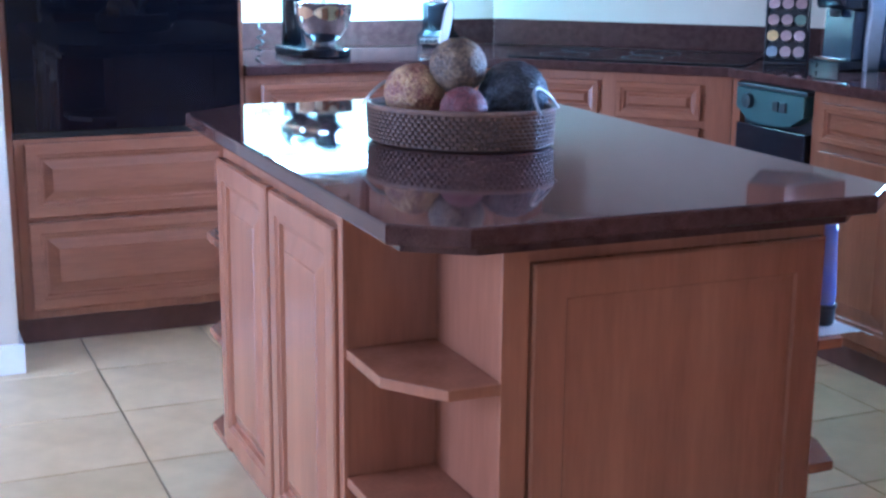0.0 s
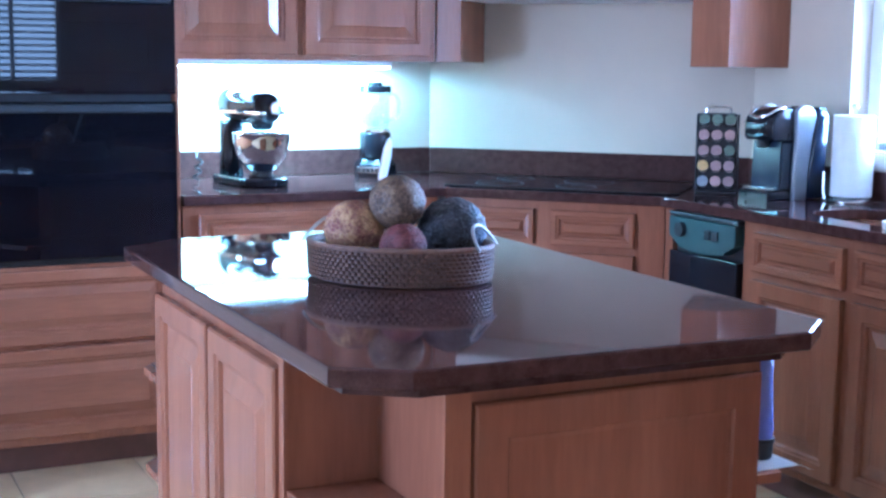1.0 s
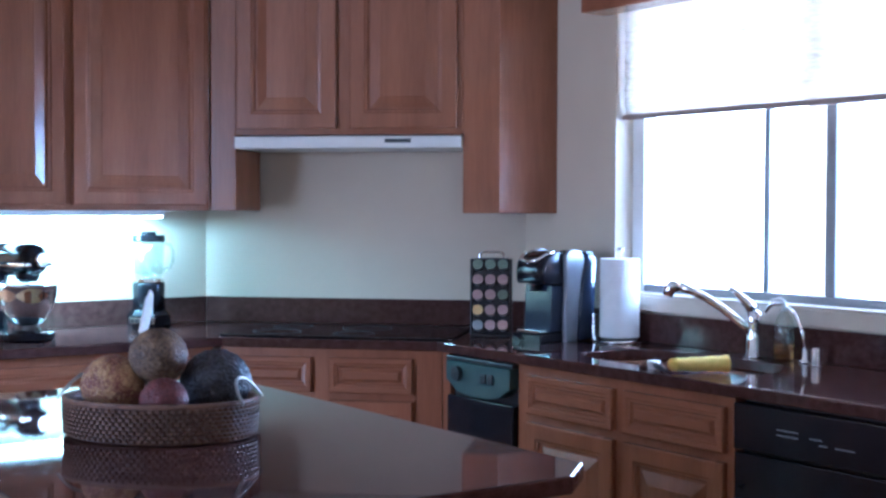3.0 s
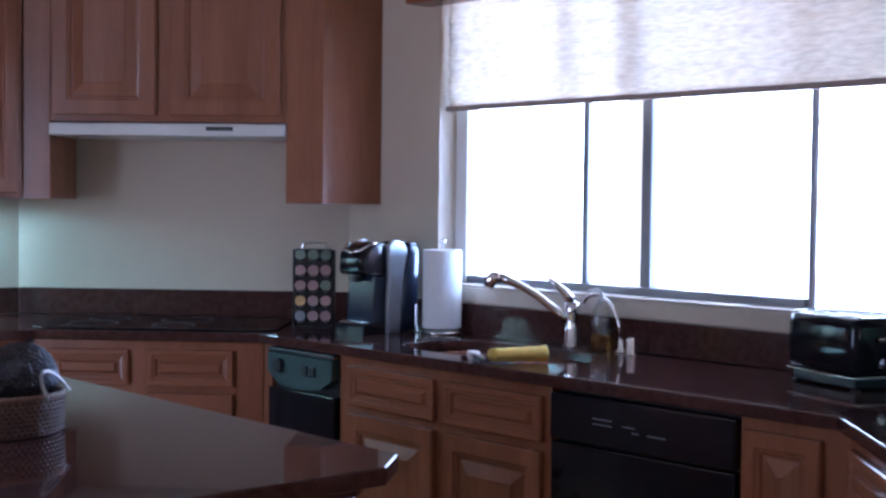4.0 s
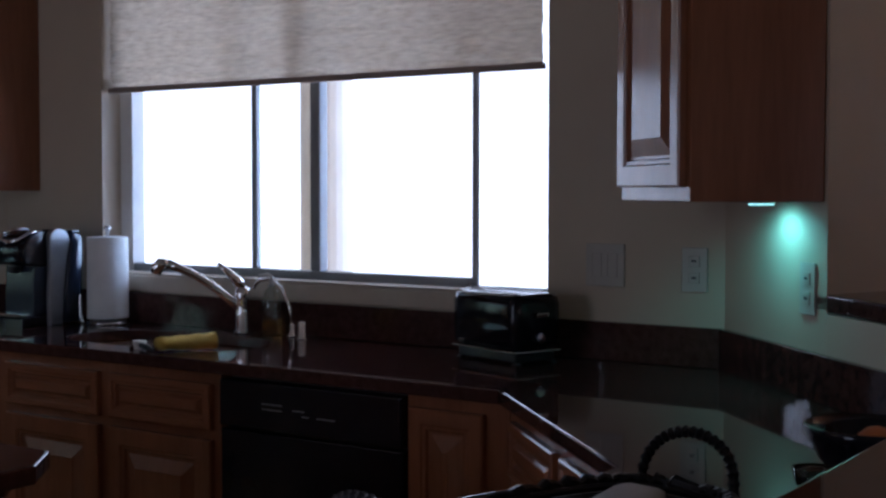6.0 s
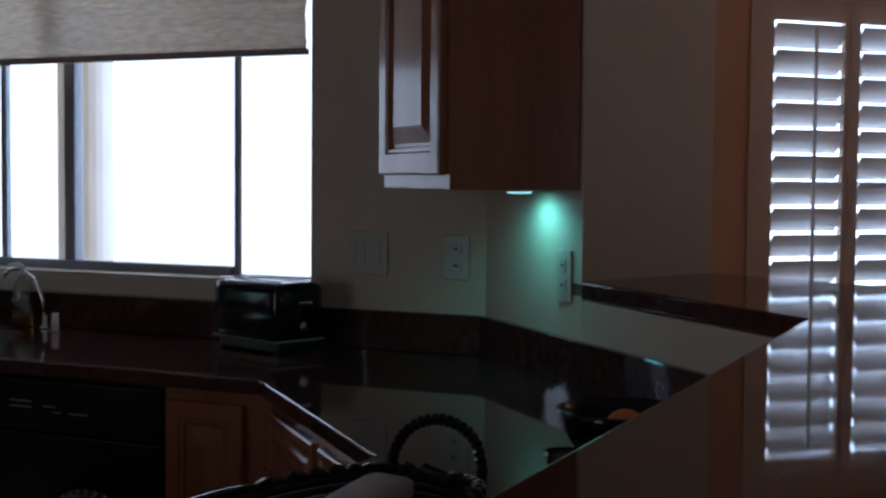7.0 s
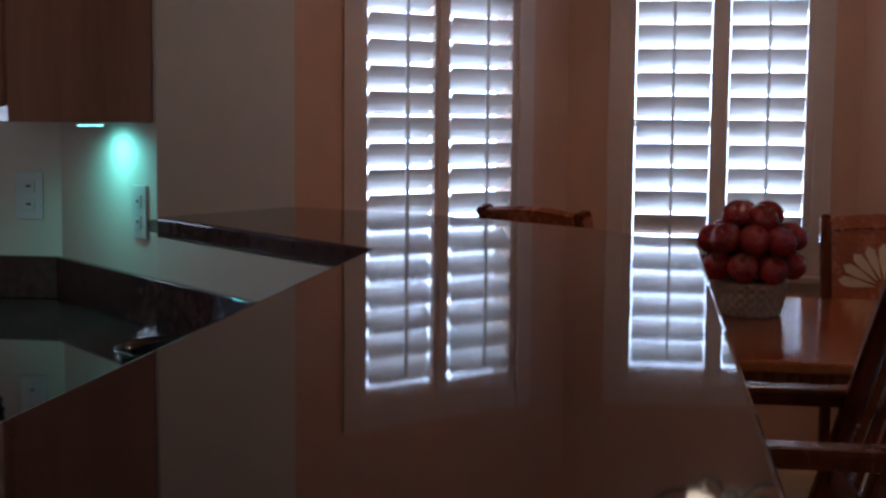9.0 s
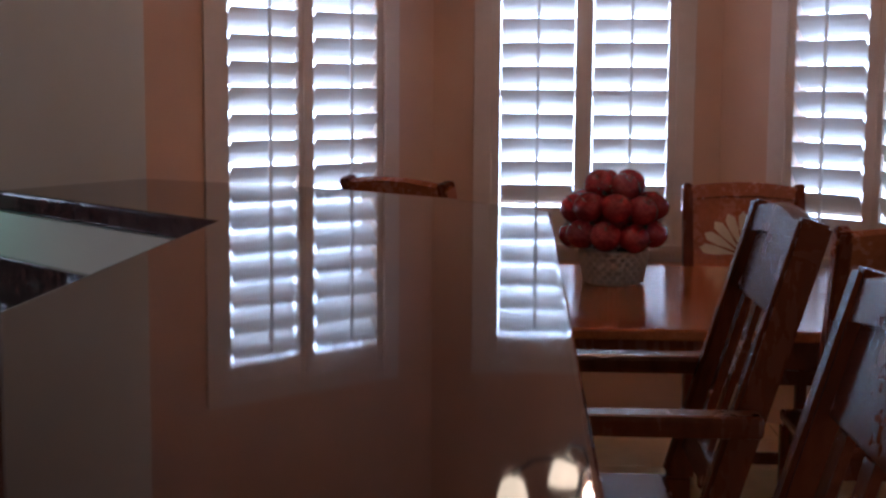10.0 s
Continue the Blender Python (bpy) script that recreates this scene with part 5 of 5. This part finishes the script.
# ---- breakfast bar stools ----
def bar(bm, a, b, w, d, up=(0, 0, 1)):
    """A square-section bar from a to b; w across, d the other way."""
    a, b = Vector(a), Vector(b)
    z = (b - a).normalized()
    x = Vector(up).cross(z)
    x = x.normalized() if x.length > 1e-4 else Vector((1, 0, 0))
    y = z.cross(x)
    vs = []
    for p in (a, b):
        vs += [bm.verts.new(p + x * (sx * w / 2) + y * (sy * d / 2)) for sx, sy in ((-1, -1), (1, -1), (1, 1), (-1, 1))]
    for q in ((0, 1, 5, 4), (1, 2, 6, 5), (2, 3, 7, 6), (3, 0, 4, 7), (3, 2, 1, 0), (4, 5, 6, 7)):
        bm.faces.new([vs[i] for i in q])
    es = list({e for v in vs for e in v.link_edges})
    bmesh.ops.bevel(bm, geom=es, offset=min(w, d) * 0.16, segments=2, affect='EDGES')
    return bm


def petals(w, z0, z1):
    """Fan-shaped holes of a sunburst back."""
    holes = []
    cx, cz = 0.0, z0 + 0.03
    for k in range(9):
        a = math.pi * (k + 0.5) / 9
        r0, r1 = 0.03, min(0.46 * w / max(abs(math.cos(a)), 0.3), (z1 - z0) * 0.9 / max(math.sin(a), 0.3), 0.17)
        d = Vector((math.cos(a), math.sin(a)))
        n = Vector((-d.y, d.x))
        c = Vector((cx, cz))
        pts = [c + d * r0, c + d * (r0 + 0.55 * (r1 - r0)) - n * 0.017, c + d * (r0 + 0.85 * (r1 - r0)) - n * 0.019, c + d * r1, c + d * (r0 + 0.85 * (r1 - r0)) + n * 0.019, c + d * (r0 + 0.55 * (r1 - r0)) + n * 0.017]
        holes.append([(p.x, p.y) for p in pts])
    return holes


def seat_furniture(name, m, label, w, seat, back, depth, arms, group, category):
    """A chair or stool; it faces local +y, origin on the floor under the seat's middle."""
    o = thing(name, m, label, category, group)
    hw, hd = w / 2, depth / 2
    lean = 0.13 * (back - seat) / 0.45
    part("seat", box(bmesh.new(), -hw + 0.012, hw - 0.012, -hd + 0.02, hd + 0.02, seat - 0.035, seat, 0.012), CHAIR, o)
    part("seat_frame", box(bmesh.new(), -hw + 0.03, hw - 0.03, -hd + 0.04, hd - 0.01, seat - 0.09, seat - 0.036), CHAIR, o)
    for sx in (-1, 1):
        part("back_post", bar(bar(bmesh.new(), (sx * (hw - 0.02), -hd, 0.0), (sx * (hw - 0.02), -hd, seat), 0.038, 0.05, (0, 1, 0)), (sx * (hw - 0.02), -hd, seat - 0.002), (sx * (hw - 0.02), -hd - lean, back - 0.02), 0.038, 0.055, (0, 1, 0)), CHAIR, o)
        part("leg", bar(bmesh.new(), (sx * (hw - 0.03), hd - 0.02, 0.0), (sx * (hw - 0.03), hd - 0.02, seat - 0.036), 0.042, 0.042, (0, 1, 0)), CHAIR, o)
        part("side_stretcher", bar(bmesh.new(), (sx * (hw - 0.025), -hd + 0.01, seat * 0.32), (sx * (hw - 0.025), hd - 0.03, seat * 0.32), 0.022, 0.03), CHAIR, o)
        if arms:
            az = seat + 0.185
            part("arm_rest", box(bmesh.new(), sx * (hw + 0.03) - 0.03, sx * (hw + 0.03) + 0.03, -hd - 0.075, hd - 0.05, az, az + 0.036, 0.01), CHAIR, o)
            part("arm_post", bar(bmesh.new(), (sx * (hw - 0.015), hd - 0.1, seat - 0.02), (sx * (hw + 0.02), hd - 0.09, az + 0.002), 0.032, 0.036, (0, 1, 0)), CHAIR, o)
    part("front_stretcher", bar(bmesh.new(), (-hw + 0.04, hd - 0.02, seat * 0.24), (hw - 0.04, hd - 0.02, seat * 0.24), 0.022, 0.04), CHAIR, o)
    # the back leans: local frame of the back
    tilt = Matrix.Translation((0, -hd - 0.0, seat)) @ pose(0, 0, 0, 90 + math.degrees(math.atan2(lean, back - seat - 0.02)), 0, 0)
    bh = back - seat
    if arms:
        part("back_panel", box(bmesh.new(), -hw + 0.035, hw - 0.035, bh - 0.165, bh - 0.03, -0.008, 0.012, 0.004), CHAIR, o).matrix_local = tilt
        for x in (-0.11, 0.0, 0.11):
            part("back_slat", box(bmesh.new(), x - 0.02, x + 0.02, 0.09, bh - 0.166, -0.006, 0.006, 0.002), CHAIR, o).matrix_local = tilt
    else:
        outer = [(-hw + 0.035, 0.09), (hw - 0.035, 0.09), (hw - 0.035, bh - 0.02), (-hw + 0.035, bh - 0.02)]
        pz0 = max(0.11, bh - 0.30)
        bm = slab([(x, max(y, pz0 - 0.015)) for x, y in outer], petals(w - 0.09, pz0, bh - 0.075), -0.009, 0.009)
        part("sunburst_panel", bm, CHAIR_LIGHT, o, "sunburst back panel").matrix_local = tilt
        # pale plugs paint in the bright background seen through the open petals
        for hole in petals(w - 0.09, pz0, bh - 0.075):
            part("petal_fill", prism(bmesh.new(), hole, -0.006, 0.0065), PETAL_FILL, o, "pale fill for the light seen through a petal hole").matrix_local = tilt
    bm = bmesh.new()
    n = 16
    rings = []
    for i in range(n + 1):
        x = -hw + w * i / n
        k = math.sin(math.pi * i / n)
        y = bh - 0.035 + 0.02 * k
        rings.append([bm.verts.new(p) for p in ((x, y - 0.028, 0.02), (x, y + 0.024, 0.022), (x, y + 0.03, 0.0), (x, y + 0.02, -0.022), (x, y - 0.028, -0.02))])
    for a, b in zip(rings, rings[1:]):
        for i in range(5):
            bm.faces.new((a[i], a[(i + 1) % 5], b[(i + 1) % 5], b[i]))
    bm.faces.new(rings[0]), bm.faces.new(rings[-1][::-1])
    part("crest_rail", bm, CHAIR if arms else CHAIR_LIGHT, o).matrix_local = tilt
    part("lower_rail", bar(bmesh.new(), (-hw + 0.03, 0.08, 0), (hw - 0.03, 0.08, 0), 0.024, 0.05, (0, 1, 0)), CHAIR, o).matrix_local = tilt
    return o


# colour of the lit background behind the petal holes, not a wood
PETAL_FILL = vary(mat("pale_petal_backlight", (0.6, 0.48, 0.33)), (0.55, 0.43, 0.29), (0.7, 0.57, 0.4), (20, 20, 6), 4, 0.05, 70, 0.4, (0.3, 0.42))
CHAIR_LIGHT = vary(mat("mid_cherry_chair_wood", (0.2, 0.07, 0.03)), (0.24, 0.06, 0.02), (0.4, 0.12, 0.045), (6, 6, 2), 4, 0.0, 70, 0.4, (0.2, 0.34))
st = seat_furniture("bar_stool", pose(2.85, -0.627, 0), "dark cherry wood bar stool with arms and leaning back", 0.42, 0.64, 1.176, 0.42, True, "bar stools", "bar stool")
copy_thing(st, pose(1.86, -0.565, 0))

ch = seat_furniture("dining_chair", Matrix.Translation((5.30, -1.39, 0)) @ pose(0, 0, 0, 0, 0, 90), "cherry wood dining chair with a pale sunburst back at the table", 0.46, 0.46, 1.035, 0.44, False, "dining chairs", "dining chair")
seat_furniture("dining_chair", Matrix.Translation((5.16, -0.385, 0)) @ pose(0, 0, 0, 0, 0, -128), "tall cherry wood dining chair by the bay window", 0.47, 0.47, 1.095, 0.44, False, "dining chairs", "dining chair")

seat_furniture("dining_chair", Matrix.Translation((4.13, -1.51, 0)) @ pose(0, 0, 0, 0, 0, -90), "cherry wood dining chair pushed in at the table, seen from behind", 0.46, 0.46, 1.06, 0.44, False, "dining chairs", "dining chair")

# ---- dining table ----
tb = thing("dining_table", pose(0, 0, 0), "polished cherry wood dining table in the bay", "dining table")
TX0, TX1, TY0, TY1 = 3.98, 5.30, -2.05, -0.55
part("tabletop", prism(bmesh.new(), [(TX0 + 0.06, TY0), (TX1 - 0.06, TY0), (TX1, TY0 + 0.06), (TX1, TY1 - 0.06), (TX1 - 0.06, TY1), (TX0 + 0.06, TY1), (TX0, TY1 - 0.06), (TX0, TY0 + 0.06)], 0.72, 0.75, 0.008), TABLE, tb)
part("apron", box(box(box(box(bmesh.new(), TX0 + 0.1, TX1 - 0.1, TY0 + 0.1, TY0 + 0.125, 0.63, 0.719), TX0 + 0.1, TX1 - 0.1, TY1 - 0.125, TY1 - 0.1, 0.63, 0.719), TX0 + 0.1, TX0 + 0.125, TY0 + 0.126, TY1 - 0.126, 0.63, 0.719), TX1 - 0.125, TX1 - 0.1, TY0 + 0.126, TY1 - 0.126, 0.63, 0.719), CHAIR, tb)
for x in (TX0 + 0.09, TX1 - 0.09):
    for y in (TY0 + 0.09, TY1 - 0.09):
        part("leg", lathe(bmesh.new(), [(0.024, 0.0), (0.03, 0.05), (0.026, 0.12), (0.036, 0.4), (0.03, 0.55), (0.042, 0.58), (0.042, 0.719)], 20, x, y), CHAIR, tb, smooth=True)

# ---- apple centrepiece ----
AP = Vector((4.85, -0.845, 0.75))
pot = thing("woven_basket", Matrix.Translation(AP), "small cream woven cane basket on the dining table", "basket")
part("body", lathe(bmesh.new(), [(0.085, 0.0), (0.09, 0.004), (0.108, 0.1), (0.114, 0.108), (0.105, 0.106), (0.086, 0.01), (0.001, 0.008)], 40), WICKER_PALE, pot)
bm = bmesh.new()
n = 40
for row in range(7):
    z = 0.011 + row * 0.0145
    R = 0.0915 + 0.0185 * z / 0.1
    for i in range(n):
        if (i + row) % 2:
            continue
        a0, a1 = 2 * math.pi * i / n, 2 * math.pi * (i + 1) / n
        vs = []
        for zz in (z - 0.006, z + 0.006):
            for f, o_ in ((-0.15, -0.002), (0.5, 0.0055), (1.15, -0.002)):
                a = a0 + (a1 - a0) * f
                vs.append(bm.verts.new(((R + o_) * math.cos(a), (R + o_) * math.sin(a), zz)))
        bm.faces.new((vs[0], vs[1], vs[4], vs[3])), bm.faces.new((vs[1], vs[2], vs[5], vs[4]))
bmesh.ops.solidify(bm, geom=bm.faces[:], thickness=0.002)
tagged(part("weave", bm, WICKER_PALE, pot), kind="stuff")


def apple_mesh():
    bm = bmesh.new()
    prof = []
    for i in range(15):
        t = math.pi * i / 14
        r = 0.05 * math.sin(t) * (1 + 0.12 * math.cos(t))
        z = 0.046 * math.cos(t) - (0.014 * math.exp(-(r / 0.013) ** 2) if t < 1 else -0.006 * math.exp(-(r / 0.012) ** 2) if t > 2.2 else 0)
        prof.append((max(r, 0.0005), z))
    return lathe(bm, prof[::-1], 24)


ap = thing("apple", pose(0, 0, 0), "shiny red apple in the centrepiece pile", "apple", "apples in the basket")
part("skin", apple_mesh(), APPLE, ap, smooth=True)
part("stem", tube(bmesh.new(), [(0, 0, 0.03), (0.002, 0, 0.046), (0.005, 0, 0.056)], 0.0016, 6), TOE, ap)
spots = []
for ring, (R, z, n, off) in enumerate(((0.128, 0.158, 9, 0.1), (0.125, 0.245, 9, 0.45), (0.055, 0.312, 4, 0.3), (0.06, 0.2, 4, 0.0))):
    for i in range(n):
        a = 2 * math.pi * (i + off) / n
        spots.append((R * math.cos(a), R * math.sin(a), z + 0.006 * math.sin(i * 2.3), a))
random.seed(4)
for k, (x, y, z, a) in enumerate(spots):
    m = Matrix.Translation(AP + Vector((x, y, z))) @ pose(0, 0, 0, 0, 0, math.degrees(a)) @ pose(0, 0, 0, 0, 38 + random.uniform(-15, 15), random.uniform(0, 50))
    if k == 0:
        ap.matrix_world = m
    else:
        copy_thing(ap, m)
bm = bmesh.new()
for i in range(170):
    a, b = random.uniform(0, 2 * math.pi), random.uniform(0.0, 1.0)
    R = 0.135 * math.sqrt(1 - (b * 0.9) ** 2)
    c = Vector((R * math.cos(a), R * math.sin(a), 0.12 + 0.2 * b))
    d = Vector((math.cos(a), math.sin(a), random.uniform(-0.3, 0.8))).normalized()
    s = d.cross(Vector((0, 0, 1))).normalized() * 0.011
    up = d.cross(s).normalized() * 0.004
    vs = [bm.verts.new(p) for p in (c - d * 0.01, c + s + up, c + d * 0.03, c - s + up)]
    bm.faces.new(vs)
bmesh.ops.solidify(bm, geom=bm.faces[:], thickness=0.0008)
solo("foliage", bm, LEAF, "dark green artificial leaves between the apples", "leaves", kind="stuff", m=Matrix.Translation(AP))

# ---- chandelier over the table ----
cl = thing("chandelier", pose(4.5, -0.78, 0), "bronze chandelier with warm frosted glass shades", "chandelier")
part("canopy", lathe(bmesh.new(), [(0.065, CEILING - 0.03), (0.06, CEILING - 0.001)], 28), WROUGHT, cl)
part("stem", lathe(bmesh.new(), [(0.01, 2.02), (0.03, 2.05), (0.022, 2.12), (0.009, 2.16), (0.009, CEILING - 0.0305)], 16), WROUGHT, cl, smooth=True)
LAMP = glow("warm_frosted_shade", (1.0, 0.72, 0.42), 9)
for i in range(5):
    a = 2 * math.pi * i / 5 + 0.35
    c, s = math.cos(a), math.sin(a)
    part("arm", tube(bmesh.new(), [(0.02 * c, 0.02 * s, 2.07), (0.1 * c, 0.1 * s, 2.03), (0.19 * c, 0.19 * s, 2.04), (0.25 * c, 0.25 * s, 2.09)], 0.007, 8), WROUGHT, cl, smooth=True)
    part("shade", lathe(bmesh.new(), [(0.02, 2.095), (0.034, 2.11), (0.043, 2.14), (0.052, 2.185), (0.049, 2.185), (0.04, 2.14), (0.03, 2.113), (0.016, 2.1)], 24, 0.25 * c, 0.25 * s), LAMP, cl, "glowing frosted glass bell shade", smooth=True)

# ---- rear window blind (seen in the oven glass) ----
rb = thing("window_blind", pose(1.79, -4.9, 0), "white slatted shutter on the rear window", "blind")
for i in range(13):
    part("slat", box(bmesh.new(), 0.02, 0.83, -0.026, 0.026, -0.002, 0.002), SHUTTER, rb).matrix_local = pose(0, 0.05, 1.17 + i * 0.062, 28, 0, 0)
for x in (0.0, 0.4, 0.83):
    part("stile", one_box(x - 0.018, x + 0.018, 0.03, 0.075, 1.15, 1.95, bevel=0.003), SHUTTER, rb)

# ---- floor tiles ----
T, G = 0.41, 0.006
tile_bm = bmesh.new()
box(tile_bm, -T / 2 + G / 2, T / 2 - G / 2, -T / 2 + G / 2, T / 2 - G / 2, -0.0055, 0.0)
tile_me = mesh("tile", tile_bm, TILE)
floor = bpy.data.objects["floor"]
rest = bmesh.new()
for i in range(-9, 14):
    for j in range(-21, 4):
        cx, cy = 0.845 + T * (i + 0.5), 3.74 + T * (j + 0.5)
        if cx < -2.95 or cy < -4.95 or cy > 4.75 or cx > 6.3:
            continue
        near = -0.2 < cx < 4.1 and -1.0 < cy < 4.72
        far = 3.6 < cx < 6.3 and -3.0 < cy < 1.0
        if near or far:
            o = new("tile", tile_me)
            o.parent = floor
            o.location = (cx, cy, 0)
        else:
            box(rest, cx - T / 2 + G / 2, cx + T / 2 - G / 2, cy - T / 2 + G / 2, cy + T / 2 - G / 2, -0.0055, 0.0)
t_ = part("tile_field", rest, TILE, floor)
tagged(t_, kind="stuff")
